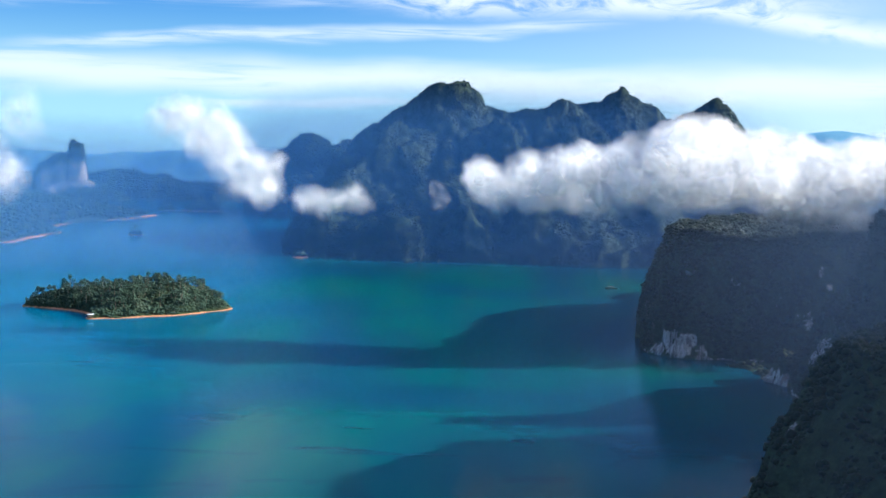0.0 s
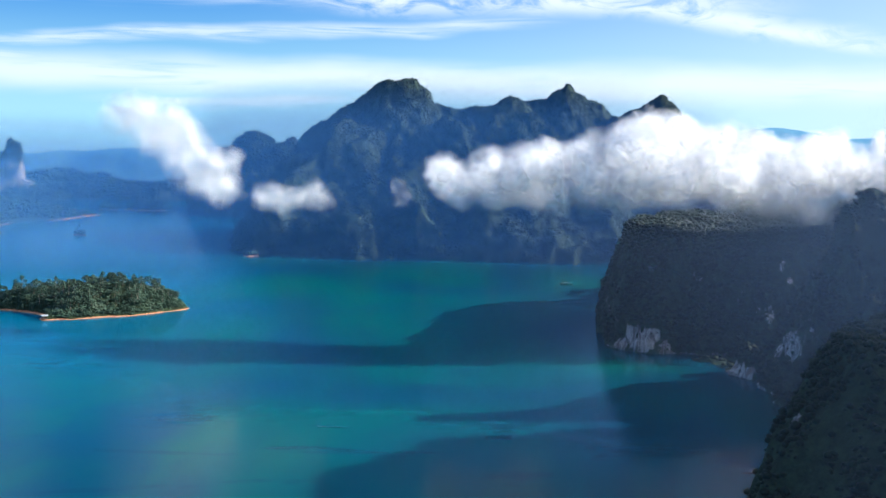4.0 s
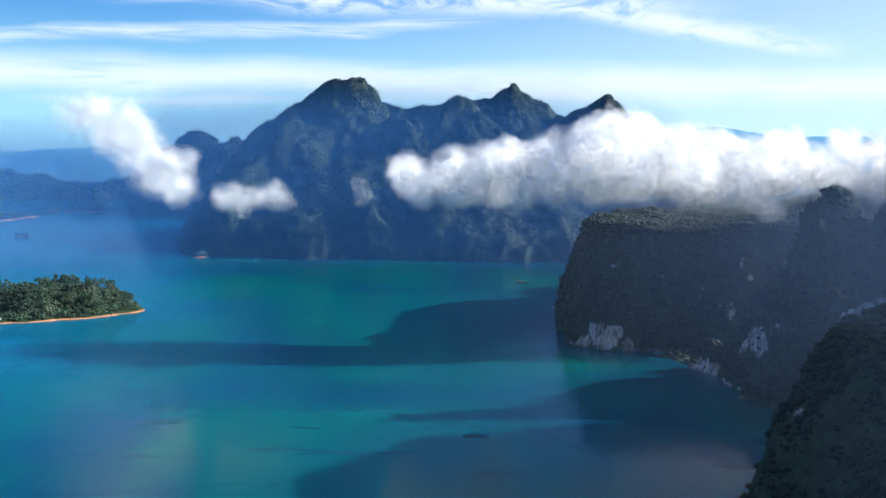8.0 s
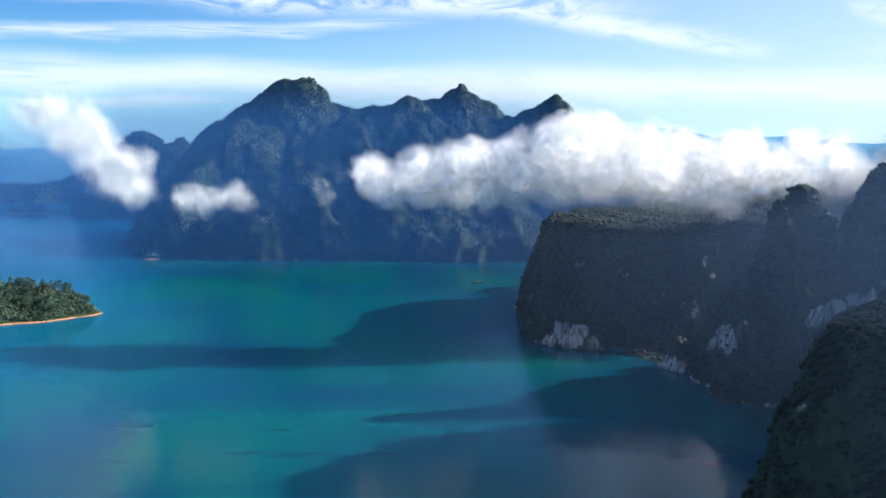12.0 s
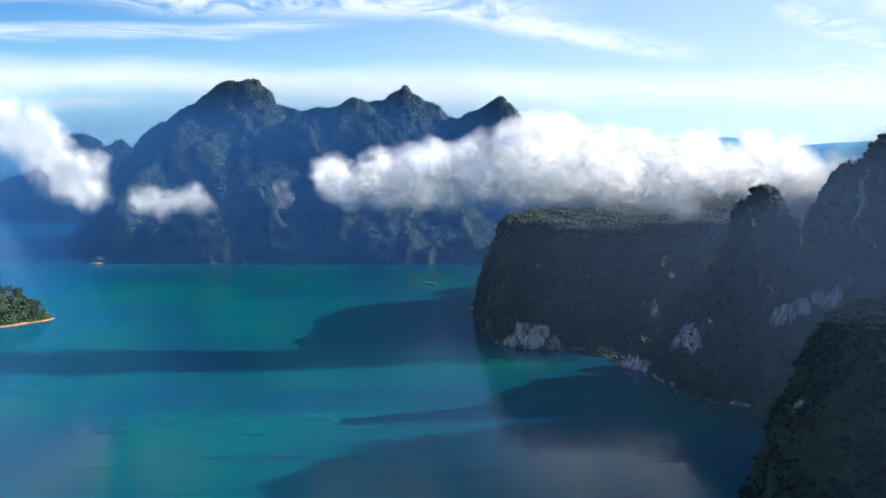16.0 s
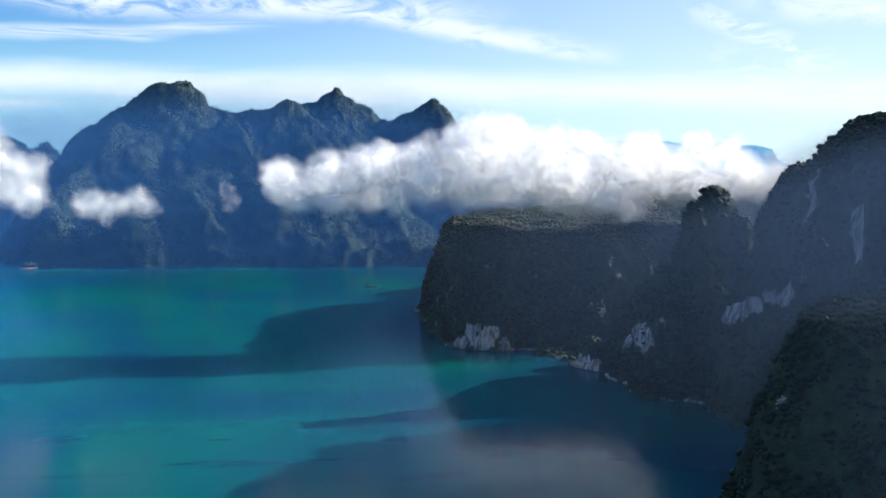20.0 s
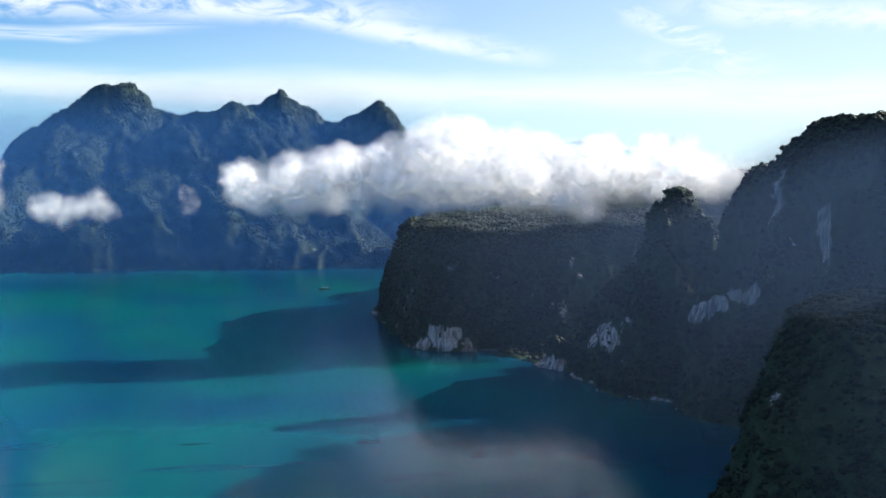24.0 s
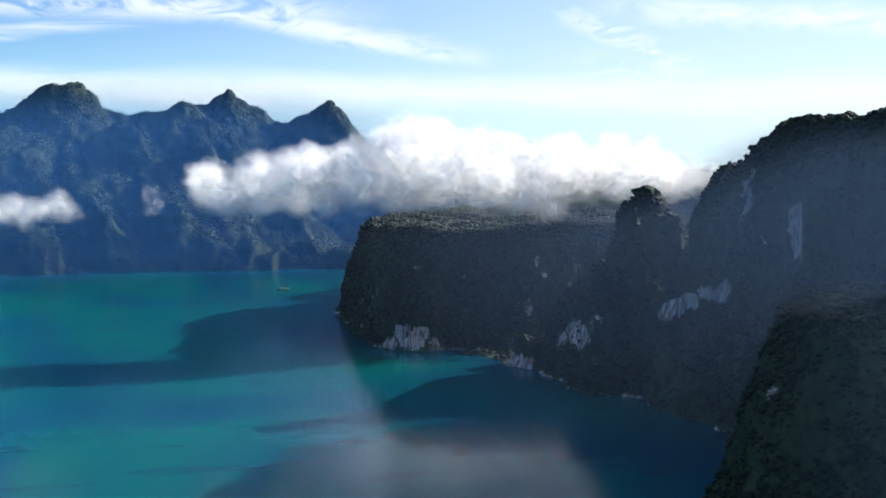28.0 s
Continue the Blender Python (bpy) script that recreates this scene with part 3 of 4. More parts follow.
def wall_height(x, y):
    wx, wy = warped(x, y, 113, 4.0)
    small = fbm(x, y, 0, 26, 4, 115)
    h = ridge(wx, wy, WALL_CREST, [(0, 0), (6, 3), (28, 34), (36, 60), (45, 112), (72, 192), (80, 215), (300, 900)])
    notch = np.hypot(np.maximum(np.abs(x - 352) - 40, 0), y - 796 + 0.1 * (x - 330))
    h = h - 46 * np.exp(-(notch / 15) ** 2)
    h = np.maximum(h, ridge(wx, wy, SPUR_CREST, [(0, 0), (8, 6), (20, 34), (40, 90), (200, 600)]))
    h = np.maximum(h, ridge(wx, wy, INLAND_CREST, [(0, 0), (60, 60), (150, 170), (300, 500)]))
    h = np.maximum(h, block(wx, wy, VALLEY, 3 + 0.08 * np.clip(x - 260, 0, 400) + 2 * small, 1.6))
    for d in PINNACLE:
        h = np.maximum(h, dome(0.6 * x + 0.4 * wx, 0.6 * y + 0.4 * wy, *d))
    return h + 2.5 * small


def fore_height(x, y):
    small = fbm(x, y, 0, 26, 5, 215)
    slope = np.clip(55 + 1.55 * (x - 100), 20, 200)
    top = np.minimum(slope, 113 + 0.02 * (x - 130)) + 4 * small - 0.65 * np.clip(400 - y, 0, 200) - 0.1 * np.clip(y - 430, 0, 200)
    h = block(*warped(x, y, 213), FORELAND, top, 3.2)
    return np.maximum(h, block(x, y, SHADE_RIDGE, 222 + 8 * small, 3.0))


def back_height(x, y):
    wx, wy = warped(x, y, 313, 12.0)
    h = np.full(np.shape(x), -20.0)
    for d in BACK:
        h = np.maximum(h, dome(wx, wy, *d))
    return h + 5 * fbm(x, y, 0, 40, 4, 315)


SCAR_RNG = np.random.default_rng(31)
SCARS = [(SCAR_RNG.uniform(180, 400), 1010 + SCAR_RNG.uniform(0, 16), SCAR_RNG.choice([5, 12, 36, 60, 72]) + SCAR_RNG.uniform(-4, 6), SCAR_RNG.uniform(1.6, 3.6)) for _ in range(16)]
SCARS += [(SCAR_RNG.uniform(178, 192), SCAR_RNG.uniform(1030, 1160), SCAR_RNG.uniform(4, 64), SCAR_RNG.uniform(1.6, 3.6)) for _ in range(14)]
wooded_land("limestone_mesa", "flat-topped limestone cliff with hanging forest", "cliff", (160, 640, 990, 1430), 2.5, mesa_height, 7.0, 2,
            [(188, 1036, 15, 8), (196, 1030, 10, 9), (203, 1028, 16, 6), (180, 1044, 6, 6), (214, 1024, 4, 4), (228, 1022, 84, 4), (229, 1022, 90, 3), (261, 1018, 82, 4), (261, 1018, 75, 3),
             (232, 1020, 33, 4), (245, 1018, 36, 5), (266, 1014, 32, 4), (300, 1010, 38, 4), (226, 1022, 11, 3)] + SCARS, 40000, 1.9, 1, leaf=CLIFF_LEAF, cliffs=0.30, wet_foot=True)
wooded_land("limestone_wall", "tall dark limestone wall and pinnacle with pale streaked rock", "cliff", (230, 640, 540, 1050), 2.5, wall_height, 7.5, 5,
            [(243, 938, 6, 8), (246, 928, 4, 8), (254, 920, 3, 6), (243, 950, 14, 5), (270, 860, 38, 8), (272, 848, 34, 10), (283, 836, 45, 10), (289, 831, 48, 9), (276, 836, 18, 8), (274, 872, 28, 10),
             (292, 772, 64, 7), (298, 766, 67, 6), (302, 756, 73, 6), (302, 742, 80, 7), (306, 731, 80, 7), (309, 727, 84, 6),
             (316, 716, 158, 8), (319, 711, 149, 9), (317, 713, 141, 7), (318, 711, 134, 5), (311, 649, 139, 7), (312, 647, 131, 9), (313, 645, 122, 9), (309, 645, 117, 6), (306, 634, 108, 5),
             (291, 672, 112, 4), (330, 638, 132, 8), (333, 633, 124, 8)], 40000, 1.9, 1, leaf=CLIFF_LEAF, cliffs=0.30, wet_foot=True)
# The small patches are lit spots of the slope, put in as pale colour.
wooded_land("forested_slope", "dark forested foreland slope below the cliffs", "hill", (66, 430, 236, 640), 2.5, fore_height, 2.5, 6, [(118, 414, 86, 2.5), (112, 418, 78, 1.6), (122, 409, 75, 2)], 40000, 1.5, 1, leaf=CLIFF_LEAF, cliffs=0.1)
wooded_land("forested_hill", "forested hill behind the flat-topped cliff", "hill", (270, 1080, 1260, 1640), 7.0, back_height, 4.0, 7, [], 16000, 3.2, 0)

# ---- hazy air as tinted sheets ----
def haze_sheet(distance, seed, mat, label, bearings, cover_at):
    """A thin upright tinted sheet that stands in for hazy air, bowed round the lake. bearings: degrees from +y;
    cover_at: its thickness from bearing, height and degrees over the eye.
    """
    b, z = np.meshgrid(np.arange(bearings[0], bearings[1], 1.0), np.concatenate([np.arange(-1, 30, 6.0), np.arange(30, 400, 10.0)]))
    far = distance + 9 * fbm(b * 7, z, 0, 120, 2, seed)
    verts = np.stack([-80 + far * np.sin(np.radians(b)), 15 + far * np.cos(np.radians(b)), z], -1).reshape(-1, 3)
    idx = np.arange(b.size).reshape(b.shape)
    quads = np.stack([idx[:-1, :-1], idx[:-1, 1:], idx[1:, 1:], idx[1:, :-1]], -1).reshape(-1, 4)
    share = cover_at(b, z, np.degrees(np.arctan2(z - 176, far))) * (1 + 0.25 * fbm(b * 9, z, far, 150, 3, seed + 5))
    sheet = mesh_object("haze", verts, quads, mat, attrs=(("cover", np.clip(share, 0, 1).ravel()),))
    return tagged(sheet, label, "haze", "haze layers", "structure")


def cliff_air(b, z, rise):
    """Cover of the grey sheets: thickest at the height of the crests, gone towards the open lake and above the crests.
    """
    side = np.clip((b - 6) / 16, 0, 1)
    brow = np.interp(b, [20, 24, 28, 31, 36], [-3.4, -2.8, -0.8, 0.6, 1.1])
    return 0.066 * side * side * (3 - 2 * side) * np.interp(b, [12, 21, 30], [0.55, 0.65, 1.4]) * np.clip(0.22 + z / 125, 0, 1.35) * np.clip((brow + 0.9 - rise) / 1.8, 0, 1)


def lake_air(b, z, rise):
    """Cover of the blue sheets over the far lake: thickest over the water, thin at the mountain's crest."""
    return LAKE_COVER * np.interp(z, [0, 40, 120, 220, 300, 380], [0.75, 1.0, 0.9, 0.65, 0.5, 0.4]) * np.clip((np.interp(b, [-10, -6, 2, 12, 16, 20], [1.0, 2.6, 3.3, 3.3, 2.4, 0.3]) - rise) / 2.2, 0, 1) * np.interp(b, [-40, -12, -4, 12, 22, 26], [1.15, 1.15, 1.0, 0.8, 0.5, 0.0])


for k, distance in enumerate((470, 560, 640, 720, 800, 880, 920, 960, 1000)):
    haze_sheet(distance, 500 + 9 * k, GREY_HAZE, "thin tinted sheet standing in for haze before the cliffs", (4, 62), cliff_air)
haze_sheet(385, 590, GREY_HAZE, "thin tinted sheet standing in for haze before the foreland", (16, 62),
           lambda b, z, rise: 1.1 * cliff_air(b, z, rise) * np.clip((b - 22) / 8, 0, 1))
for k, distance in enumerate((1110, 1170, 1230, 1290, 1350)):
    haze_sheet(distance, 620 + 9 * k, GREY_HAZE, "thin tinted sheet standing in for haze behind the flat-topped cliff", (12, 62),
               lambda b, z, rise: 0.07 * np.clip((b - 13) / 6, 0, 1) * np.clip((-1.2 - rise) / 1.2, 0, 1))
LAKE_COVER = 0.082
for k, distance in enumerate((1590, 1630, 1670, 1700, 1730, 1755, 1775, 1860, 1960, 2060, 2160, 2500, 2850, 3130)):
    haze_sheet(distance, 700 + 9 * k, HAZE, "thin blue sheet standing in for haze over the lake", (-42, 27), lake_air)

# ---- wooded island ----
ISLAND = [(-446, 1248), (-413, 1230), (-381, 1219), (-360, 1196), (-348, 1164), (-314, 1181), (-280, 1203), (-255, 1219), (-226, 1266), (-240, 1300), (-300, 1322), (-380, 1310), (-440, 1278)]


def island_height(x, y):
    sd = inside(x + 4 * fbm(x, y, 0, 25, 3, 23), y + 4 * fbm(x, y, 0, 25, 3, 24), ISLAND)
    top = np.maximum(dome(x, y, -300, 1250, 25, 95, 80, 2.0), dome(x, y, -385, 1260, 17, 80, 60, 2.0))
    return np.minimum(np.maximum(top, 7) + 2 * fbm(x, y, 0, 30, 3, 25), 0.62 * sd)


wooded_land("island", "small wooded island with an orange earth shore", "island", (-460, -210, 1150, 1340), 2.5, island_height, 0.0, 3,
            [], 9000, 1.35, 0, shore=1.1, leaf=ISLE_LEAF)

# ---- far shores ----
LEFT_SHORE = [(-1500, 1700), (-1000, 1850), (-736, 1971), (-723, 2094), (-702, 2165), (-763, 2304), (-756, 2436), (-718, 2484), (-683, 2570), (-675, 2691), (-760, 2760), (-1000, 2900), (-1500, 2900)]


def left_height(x, y):
    sd = inside(x + 18 * fbm(x, y, 0, 80, 4, 33), y + 22 * fbm(x, y, 0, 80, 4, 34), LEFT_SHORE)
    return np.minimum(14 + np.clip(-(x + 680) * 0.13, 0, 40) + 7 * fbm(x, y, 0, 120, 3, 35), 0.35 * sd)


wooded_land("wooded_headland", "low wooded lake shore with orange earth banks", "shore", (-1300, -640, 1800, 2900), 8.0, left_height, 0.0, 4,
            [], 14000, 4.4, 0, shore=1.8, patchy=True)


def isle(name, label, cx, cy, rx, ry, top, seed, count, radius):
    def height(x, y):
        s = np.hypot((x - cx) / rx, (y - cy) / ry) + 0.16 * fbm(x, y, 0, rx, 3, seed)
        return np.minimum(top, (1 - s) * min(rx, ry) * 0.9)
    return wooded_land(name, label, "island", (cx - rx * 1.3, cx + rx * 1.3, cy - ry * 1.3, cy + ry * 1.3), rx / 9, height, 0.0, seed, [], count, radius, 1, shore=2.5, leaf=ISLE_LEAF)


isle("rocky_islet", "tiny rock islet with a few leaning trees", -565, 2165, 13, 12, 5, 41, 60, 2.4)
isle("wooded_islet", "small wooded islet with a pale shore", -683, 2900, 26, 22, 9, 42, 260, 3.4)
isle("wooded_islet", "long wooded islet with a pale shore", -590, 2905, 50, 26, 12, 43, 520, 3.6)
isle("rocky_islet", "small earth islet at the foot of the mountain", -228, 1828, 13, 9, 5, 44, 40, 2.2)


def back_hill(name, label, domes, box, seed, count, radius, patches=(), step=10.0, bumps=9.0):
    def height(x, y):
        wx, wy = x + 22 * fbm(x, y, 0, 140, 4, seed), y + 22 * fbm(x, y, 0, 140, 4, seed + 1)
        h = np.full(np.shape(x), -20.0)
        for d in domes:
            h = np.maximum(h, dome(wx, wy, *d))
        return h + bumps * fbm(x, y, 0, 50, 4, seed + 2)
    return wooded_land(name, label, "hill", box, step, height, 5.0, seed, patches, count, radius, 0)


back_hill("forested_hill", "blue distant forested limestone hills", [(-347, 2900, 182, 110, 120, 2.0), (-400, 2950, 150, 110, 120, 2.0), (-262, 2900, 170, 70, 120, 2.0), (-300, 2860, 120, 160, 120, 2.0),
          (-330, 2780, 100, 130, 100, 2.0), (-250, 2800, 110, 130, 100, 2.0)], (-560, -60, 2640, 3120), 51, 9000, 4.2)
back_hill("limestone_tower", "tall distant limestone tower with bare rock walls", [(-1031, 3300, 164, 15, 40, 3.0), (-1020, 3300, 150, 38, 45, 6.0), (-1000, 3300, 153, 18, 40, 4.0), (-1072, 3305, 120, 44, 45, 5.0), (-1110, 3305, 96, 40, 45, 4.0), (-1030, 3300, 60, 150, 90, 2.0)],
          (-1200, -860, 3160, 3440), 55, 2000, 3.4, step=6.0, bumps=5.0, patches=[(-1080, 3262, 50, 34), (-1035, 3258, 70, 36), (-985, 3262, 70, 32), (-1060, 3255, 30, 30)])
back_hill("forested_hill", "low forested shore far across the lake", [(-1300, 3500, 60, 350, 200, 2.0), (-1000, 3550, 62, 320, 180, 2.0), (-750, 3450, 50, 260, 130, 2.0), (-500, 3500, 62, 260, 160, 2.0), (-250, 3500, 80, 260, 200, 2.0)],
          (-1700, 100, 3250, 3800), 58, 14000, 5.5, bumps=14.0)


def distant_range(name, label, y, x0, x1, base, swing, seed):
    xs = np.arange(x0, x1, 20.0)
    crest = base + swing * fbm(xs, 0 * xs, 0, 700, 5, seed, 0.5)
    crest = crest + 60 * np.exp(-((xs - 1450) / 260) ** 2) + 28 * np.exp(-((xs - 2000) / 200) ** 2)
    rows = []
    for k, (back, lift) in enumerate([(0, 0), (60, 0.35), (120, 0.7), (180, 0.9), (230, 1.0), (330, 0.8)]):
        jut = 50 * fbm(xs, 0 * xs + 90 * k, 0, 150, 3, seed + 5)
        rows.append(np.stack([xs, y + back + jut, crest * lift + (6 * fbm(xs, 0 * xs + 50 * k, 0, 60, 3, seed + 9) if 0 < lift < 1 else 0)], -1))
    verts = np.concatenate(rows)
    m = len(xs)
    quads = [(k * m + i, k * m + i + 1, (k + 1) * m + i + 1, (k + 1) * m + i) for k in range(5) for i in range(m - 1)]
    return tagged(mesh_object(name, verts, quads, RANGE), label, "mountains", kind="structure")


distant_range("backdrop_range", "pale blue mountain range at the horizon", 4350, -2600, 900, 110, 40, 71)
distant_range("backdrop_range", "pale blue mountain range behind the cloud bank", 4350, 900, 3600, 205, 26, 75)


# ---- clouds ----
def cloud(label, depth, thick, puffs, seed, step=2.5, edge=15.0, solid=1.0, mat=None, lumps=1.0):
    """A low cloud: one billowing body of vapour in nested shells, from a thin torn rim to a dense core. puffs: x, z, radius; edge: metres over which it grows dense."""
    rng = np.random.default_rng(seed)
    balls = [(x, depth, z, r) for x, z, r in puffs]
    for x, z, r in puffs:
        for _ in range(3):
            balls.append((x + rng.normal(0, 0.6) * r, depth + rng.uniform(-thick, thick), z + rng.normal(0, 0.32) * r, r * rng.uniform(0.45, 0.8)))
    lo = np.min([[x - 1.5 * r, y - 1.5 * r, z - 1.5 * r] for x, y, z, r in balls], 0) - edge
    hi = np.max([[x + 1.5 * r, y + 1.5 * r, z + 1.5 * r] for x, y, z, r in balls], 0) + edge
    axes = [np.arange(a, b + step, step) for a, b in zip(lo, hi)]
    field = np.full([len(a) for a in axes], -1e3)
    for x, y, z, r in balls:
        part_of = tuple(slice(max(0, int((c - 1.6 * r - edge - o) / step)), int((c + 1.6 * r + edge - o) / step) + 2) for c, o in zip((x, y, z), lo))
        gx, gy, gz = np.meshgrid(*(a[p] for a, p in zip(axes, part_of)), indexing="ij")
        far = r - np.sqrt((gx - x) ** 2 + (gy - y) ** 2 + ((gz - z) * 1.15) ** 2)
        old = field[part_of]
        top = np.maximum(old, far)
        field[part_of] = top + 2.5 * np.log1p(np.exp(-np.clip(np.abs(old - far) / 2.5, 0, 30)))     # soft union
    near = np.nonzero((field > -edge - 14) & (field < 16))
    x, y, z = (a[k] for a, k in zip(axes, near))
    swell = 0.8 - 2.4 * np.abs(fbm(x, y, z, 27, 2, seed + 3))
    billow = 0.7 - 2.2 * np.abs(fbm(x, y, z, 11, 3, seed + 7))
    tear = fbm(x * 0.8, y, z * 1.2, 42, 3, seed + 11)
    field[near] += lumps * (5.5 * swell + 2.6 * billow) + 5.0 * tear
    bank = thing("low_cloud", label, "cloud", group="low clouds")
    for k, share in enumerate((0.04, 0.06, 0.09, 0.13, 0.18, 0.24, 0.32)):
        verts, quads = surface_net(field + edge * (0.5 - k / 6), lo, step)
        if len(quads) > 20:
            tagged(mesh_object("core" if k == 6 else "vapour_shell", verts, quads, mat or CLOUD, bank, attrs=(("cover", np.full(len(verts), share * solid)),)), kind="stuff")
    return bank


cloud("long bright white cloud bank drifting along the cliffs", 1060, 40,
      [(24, 149, 12), (40, 137, 14), (62, 152, 15), (70, 135, 11), (87, 144, 18), (96, 160, 12), (117, 156, 19), (122, 138, 15), (145, 168, 14), (152, 151, 22), (178, 167, 18), (187, 145, 18),
       (203, 183, 16), (228, 187, 18), (214, 180, 18), (222, 175, 22), (262, 182, 15), (186, 172, 15), (223, 149, 22), (252, 180, 15), (258, 158, 24), (289, 170, 17), (295, 146, 16), (321, 160, 18), (346, 176, 11), (353, 150, 16), (379, 162, 15), (411, 153, 14), (427, 168, 11), (454, 158, 12),
       (321, 141, 16), (353, 140, 15), (290, 137, 13), (395, 147, 14), (430, 150, 12), (470, 150, 12), (500, 152, 11)], 5, solid=1.3)
cloud("white slanting cloud drifting over the lake", 1250, 30, [(-290, 197, 12), (-272, 200, 14), (-250, 192, 16), (-264, 182, 14), (-238, 172, 18), (-222, 156, 18), (-206, 142, 18), (-197, 130, 12), (-232, 186, 11), (-190, 150, 9)], 6, edge=17.0, solid=0.62, mat=WISP)
cloud("small flat white cloud before the mountain", 1140, 14, [(-140, 121, 6.5), (-129, 123, 8.5), (-119, 120, 8.5), (-107, 121, 8), (-95, 125, 8), (-88, 121, 6.5)], 7, step=1.6, edge=12.0, solid=0.8, mat=WISP, lumps=0.5)
cloud("broad misty white cloud over the far shore", 1300, 24, [(-534, 165, 34), (-508, 172, 20), (-498, 142, 20), (-470, 190, 11), (-462, 205, 8), (-494, 122, 16), (-518, 130, 27)], 8, step=3.5, edge=26.0, solid=0.5, mat=WISP)
cloud("thin torn wisp of cloud", 1140, 5, [(-14, 135, 1.6), (-11, 129, 2.4), (-12, 123, 1.8)], 9, step=1.0, edge=6.0, solid=0.06, mat=WISP, lumps=1.0)
cloud("thin torn wisps of cloud over the cliffs", 1100, 4, [(433, 184, 11), (467, 180, 11), (504, 146, 12), (383, 182, 11), (480, 150, 12), (520, 160, 10)], 10, step=2.0, edge=12.0, solid=0.7, mat=WISP, lumps=0.9)


# ---- trees of the island ----
def limb(bm, a, b, r0, r1, sides=6):
    """A tapered branch between two points."""
    a, b = Vector(a), Vector(b)
    turn = (b - a).to_track_quat("Z", "Y").to_matrix().to_4x4()
    bmesh.ops.create_cone(bm, cap_ends=True, segments=sides, radius1=r0, radius2=r1, depth=(b - a).length, matrix=Matrix.Translation((a + b) / 2) @ turn)


def tree(label, height, spread, base, seed):
    """A tree with a tapered trunk, limbs and a crown of ragged leaf clumps. base: height at which the crown begins, of 1."""
    rng = np.random.default_rng(seed)
    ob = thing("tree", label, "tree", group="island trees")
    bm = bmesh.new()
    bend = Vector((rng.normal(0, 0.05) * height, rng.normal(0, 0.05) * height, height * 0.55))
    limb(bm, (0, 0, -0.8), bend, height * 0.028, height * 0.018)
    limb(bm, bend, (bend.x * 1.4, bend.y * 1.4, height * 0.9), height * 0.018, height * 0.006)
    tips = []
    for k in range(7):
        a = k * 2.4 + rng.uniform(-0.4, 0.4)
        z = height * (base + (0.95 - base) * (k + 0.5) / 7)
        reach = spread * (1.0 - 0.55 * abs((k + 0.5) / 7 - 0.4)) * rng.uniform(0.6, 1.0)
        tip = (bend.x + reach * math.cos(a), bend.y + reach * math.sin(a), z + 0.1 * height)
        limb(bm, (bend.x * 1.1, bend.y * 1.1, z - 0.08 * height), tip, height * 0.010, height * 0.004, 5)
        tips.append(tip)
    tips.append((bend.x * 1.4, bend.y * 1.4, height * 0.97))
    part("trunk", bm, BARK, ob)
    pts = np.array(tips)
    more = pts[rng.integers(0, len(pts), 56)] + rng.normal(0, 1, (56, 3)) * np.array([0.42, 0.42, 0.2]) * spread
    pts = np.concatenate([pts, more])
    v, f = clumps(pts, np.zeros_like(pts), spread * 0.27, rng, 1, 0.75, 0.0, 0.3)
    mesh_object("crown", v, f, ISLE_LEAF, ob, smooth=True)
    return ob


KINDS = [
    tree("broad green rainforest tree on the wooded island", 13.0, 4.4, 0.28, 1), tree("tall green tree with a high crown on the wooded island", 15.0, 3.6, 0.42, 2),
    tree("round leafy tree on the wooded island", 10.0, 3.6, 0.30, 3), tree("slender tall tree rising over the island's canopy", 17.5, 2.6, 0.62, 4),
    tree("low leafy tree near the earth shore of the island", 7.5, 3.0, 0.25, 5),
]
spots = []
while len(spots) < 285:
    x, y = RNG.uniform(-446, -226), RNG.uniform(1162, 1322)
    ground = float(island_height(np.array(x), np.array(y)))
    if ground > 2.0 and all((x - a) ** 2 + (y - b) ** 2 > 17 for a, b, *_ in spots):
        spots.append((x, y, ground))
for k, (x, y, z) in enumerate(spots):
    kind = 4 if z < 6 else int(RNG.choice([0, 0, 0, 1, 1, 2, 2, 2, 2, 3]))
    m = pose(x, y, z, 0, 0, RNG.uniform(0, 360))
    if k < 5:
        kind, one = k, KINDS[k]
        one.matrix_basis = m
    else:
        one = copy_thing(KINDS[kind], m)
    s = RNG.uniform(0.45, 0.76)
    one.scale = (s, s, s * RNG.uniform(0.9, 1.1))


for x, y, z, kind, size in ((-566, 2165, 3.5, 3, 0.9), (-570, 2163, 3.2, 1, 0.7), (-560, 2167, 3.0, 2, 0.6), (-690, 2893, 7.0, 0, 1.0), (-676, 2895, 6.5, 1, 1.0), (-668, 2899, 5.0, 2, 0.9),
                            (-615, 2895, 9.0, 0, 1.1), (-600, 2890, 9.0, 1, 1.1), (-585, 2893, 9.5, 0, 1.2), (-570, 2895, 9.0, 2, 1.2), (-625, 2900, 7.0, 3, 1.0), (-555, 2900, 6.0, 1, 0.9),
                            (-226, 1829, 3.4, 2, 0.6), (-231, 1828, 3.4, 4, 0.7)):
    one = copy_thing(KINDS[kind], pose(x, y, z, 0, 0, 40 * size * kind))
    one.scale = (size,) * 3
    tagged(one, "small tree on a rocky islet in the lake", group="islet trees")


# ---- boat and hut ----
def box(bm, cx, cy, cz, sx, sy, sz):
    bmesh.ops.create_cube(bm, size=1, matrix=Matrix.Translation((cx, cy, cz)) @ Matrix.Diagonal((sx, sy, sz, 1)))


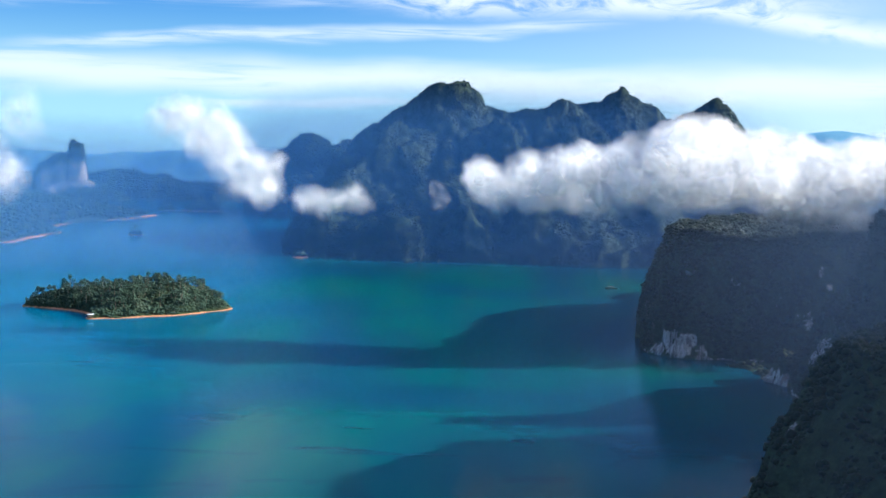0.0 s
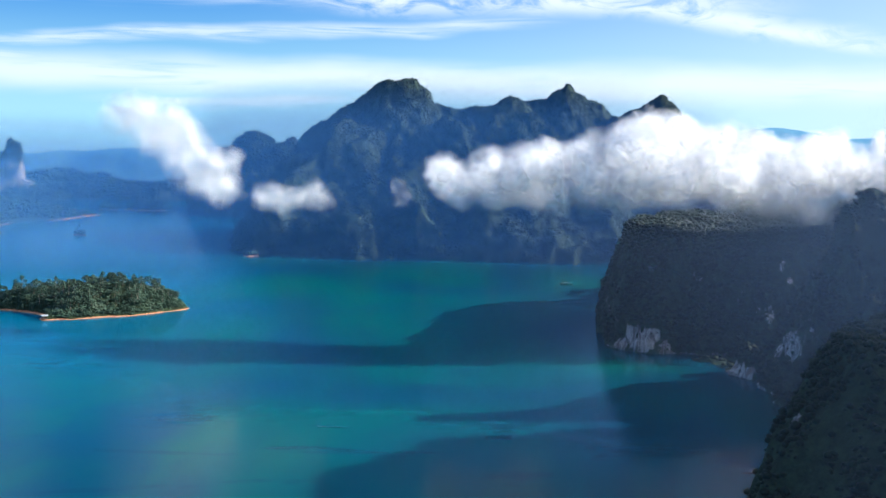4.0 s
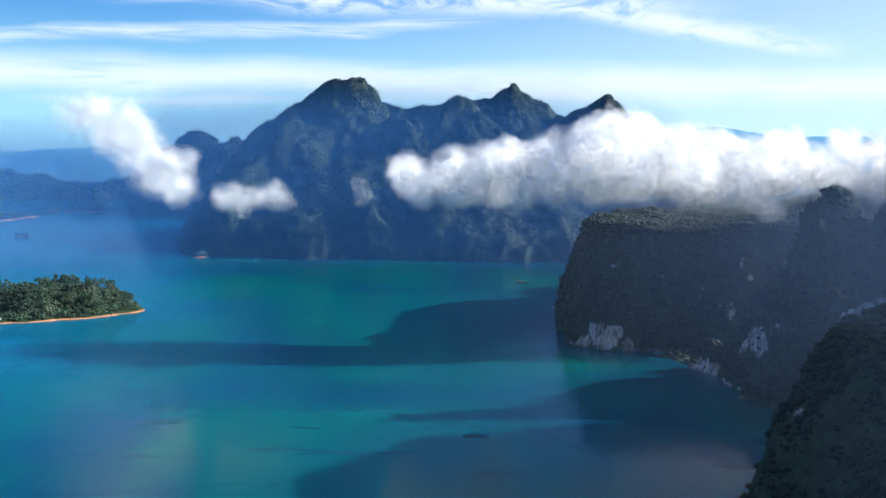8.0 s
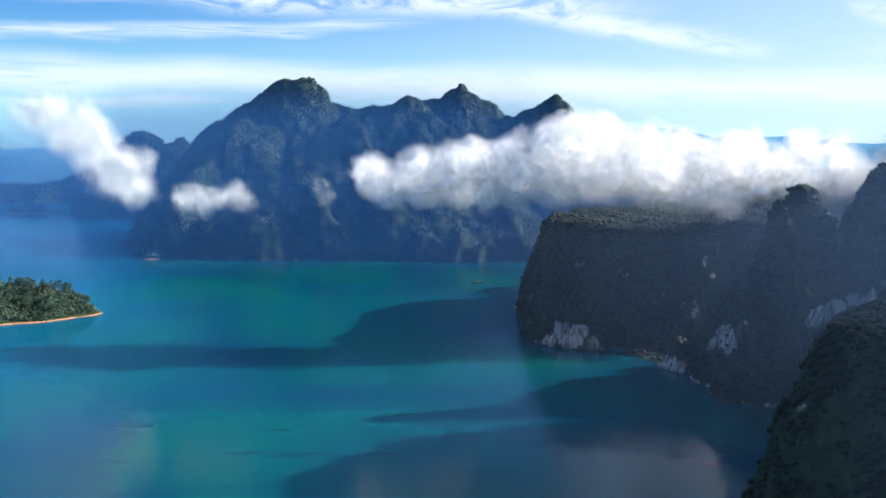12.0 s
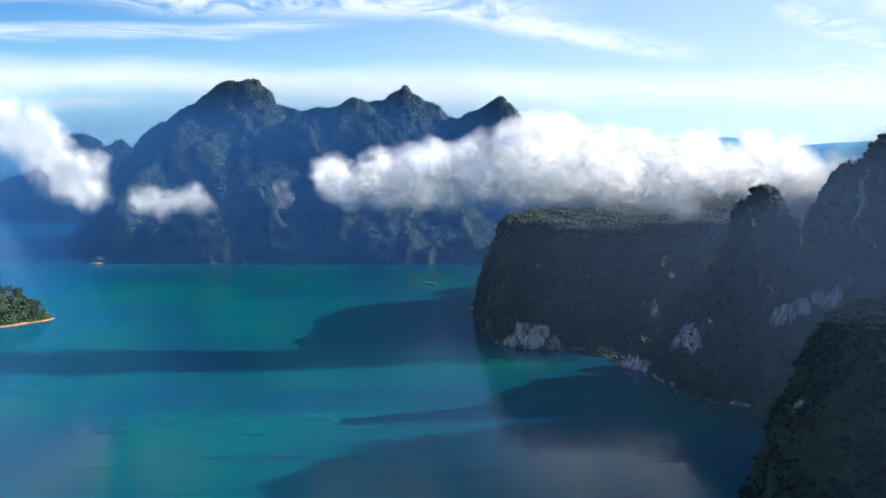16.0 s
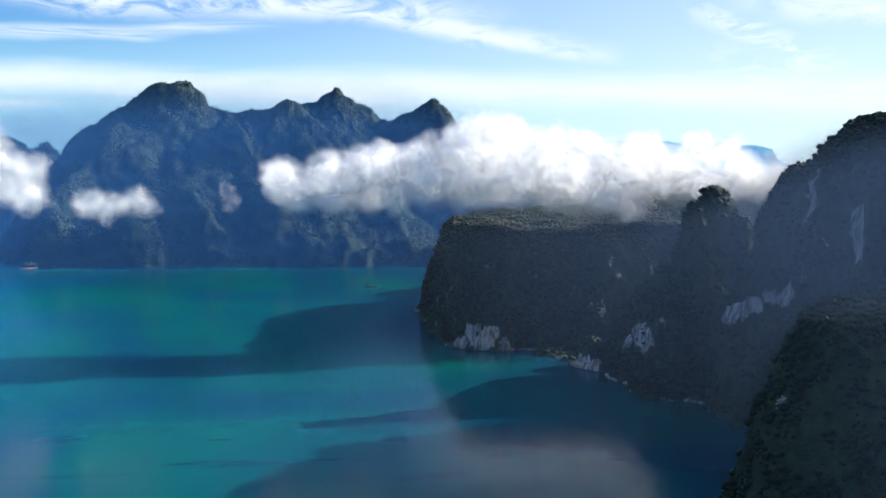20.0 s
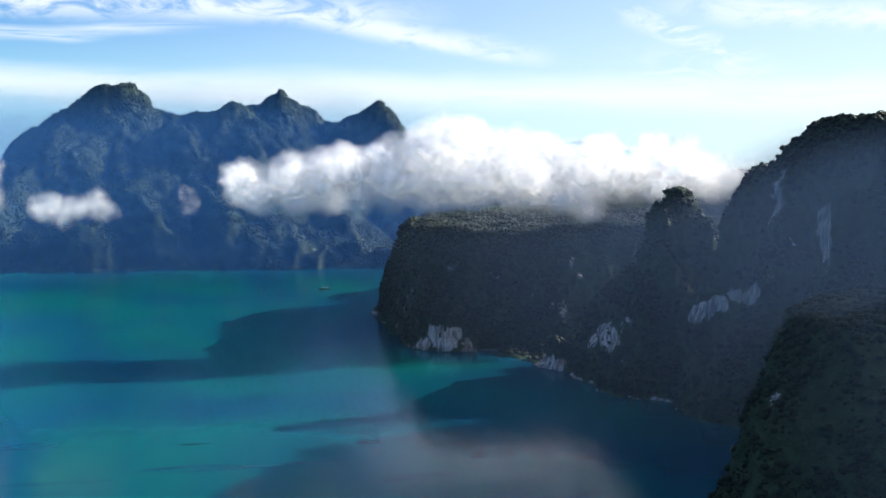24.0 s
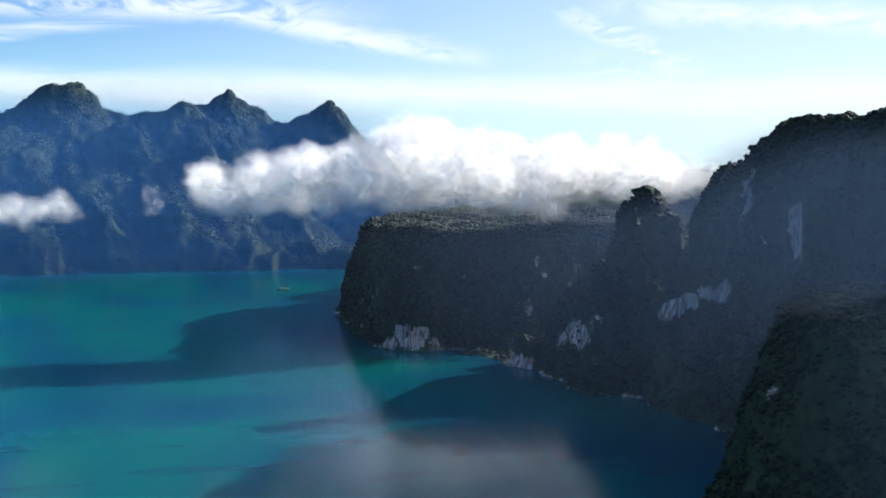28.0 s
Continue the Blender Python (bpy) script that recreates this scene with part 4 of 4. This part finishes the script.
def longtail_boat(at, heading):
    ob = thing("longtail_boat", "long wooden boat with a pale canopy on the lake", "boat")
    ob.matrix_basis = pose(*at, 0, 0, heading)
    rows, length = [], 15.0
    for k in range(17):
        u = k / 16
        half = 1.05 * (math.sin(math.pi * min(1, 0.12 + u * 0.95)) ** 0.6) * (1 if u < 0.9 else 0.6) + 0.03
        sheer = 0.55 + 1.5 * max(0, (u - 0.7) / 0.3) ** 2 + 0.25 * max(0, (0.2 - u) / 0.2)
        keel = -0.35 + 1.2 * max(0, (u - 0.8) / 0.2) ** 2
        x = (u - 0.5) * length
        rows.append([(x, -half, sheer), (x, -half * 0.75, keel + 0.2), (x, 0, keel), (x, half * 0.75, keel + 0.2), (x, half, sheer),
                     (x, half * 0.9, sheer - 0.02), (x, half * 0.6, keel + 0.3), (x, 0, keel + 0.15), (x, -half * 0.6, keel + 0.3), (x, -half * 0.9, sheer - 0.02)])
    bm = bmesh.new()
    rings = [[bm.verts.new(p) for p in r] for r in rows]
    for r, q in zip(rings, rings[1:]):
        for i in range(10):
            bm.faces.new((r[i], r[(i + 1) % 10], q[(i + 1) % 10], q[i]))
    bm.faces.new(rings[0]), bm.faces.new(rings[-1][::-1])
    bmesh.ops.recalc_face_normals(bm, faces=bm.faces)
    part("hull", bm, WOOD, ob, "dark varnished wooden hull")
    for x in (-4.2, -1.4, 1.4, 4.0):
        for y in (-0.85, 0.85):
            bm = bmesh.new()
            limb(bm, (x, y, 0.4), (x, y, 2.2), 0.04, 0.04)
            part("post", bm, WOOD, ob)
    bm = bmesh.new()
    for k in range(6):
        a, b = -1.1 + k * 0.367, -1.1 + (k + 1) * 0.367
        za, zb = 2.2 + 0.3 * (1 - (a / 1.1) ** 2), 2.2 + 0.3 * (1 - (b / 1.1) ** 2)
        q = [bm.verts.new(p) for p in ((-4.6, a, za), (4.4, a, za), (4.4, b, zb), (-4.6, b, zb))]
        bm.faces.new(q)
    bmesh.ops.remove_doubles(bm, verts=bm.verts, dist=0.001)
    bmesh.ops.solidify(bm, geom=bm.faces[:], thickness=0.05)
    part("canopy", bm, ROOF, ob, "pale cloth canopy")
    for x in (-3, -1, 1, 3):
        bm = bmesh.new()
        box(bm, x, 0, 0.35, 0.35, 1.5, 0.06)
        part("seat", bm, WOOD, ob)
    bm = bmesh.new()
    box(bm, -6.6, 0, 0.95, 0.9, 0.5, 0.5)
    bmesh.ops.bevel(bm, geom=bm.edges[:], offset=0.08, segments=2)
    engine = part("engine", bm, TIN, ob, "grey outboard engine")
    bm = bmesh.new()
    limb(bm, (-6.9, 0, 0.9), (-10.2, 0, 0.0), 0.05, 0.03)
    part("tail_shaft", bm, TIN, engine)


longtail_boat((202, 1525, 0.0), 172)


def lake_hut(at, heading):
    ob = thing("lake_hut", "small lakeside hut with a tin roof on the earth bank", "hut")
    ob.matrix_basis = pose(*at, 0, 0, heading)
    for x in (-2.2, 2.2):
        for y in (-1.6, 1.6):
            bm = bmesh.new()
            limb(bm, (x, y, -1.5), (x, y, 3.0), 0.1, 0.1)
            part("post", bm, BARK, ob)
    bm = bmesh.new()
    box(bm, 0, 0, 0.6, 5.2, 4.0, 0.15)
    part("floor", bm, BARK, ob)
    bm = bmesh.new()
    box(bm, 0, 1.4, 1.8, 4.4, 0.1, 2.2)
    part("back_wall", bm, BARK, ob)
    bm = bmesh.new()
    for sgn in (-1, 1):
        q = [bm.verts.new(p) for p in ((-3, 0, 4.0), (3, 0, 4.0), (3, sgn * 2.5, 2.9), (-3, sgn * 2.5, 2.9))]
        bm.faces.new(q)
    bmesh.ops.recalc_face_normals(bm, faces=bm.faces)
    bmesh.ops.solidify(bm, geom=bm.faces[:], thickness=0.08)
    part("roof", bm, TIN, ob, "pale tin roof")


lake_hut((-349, 1168, 1.4), 15)
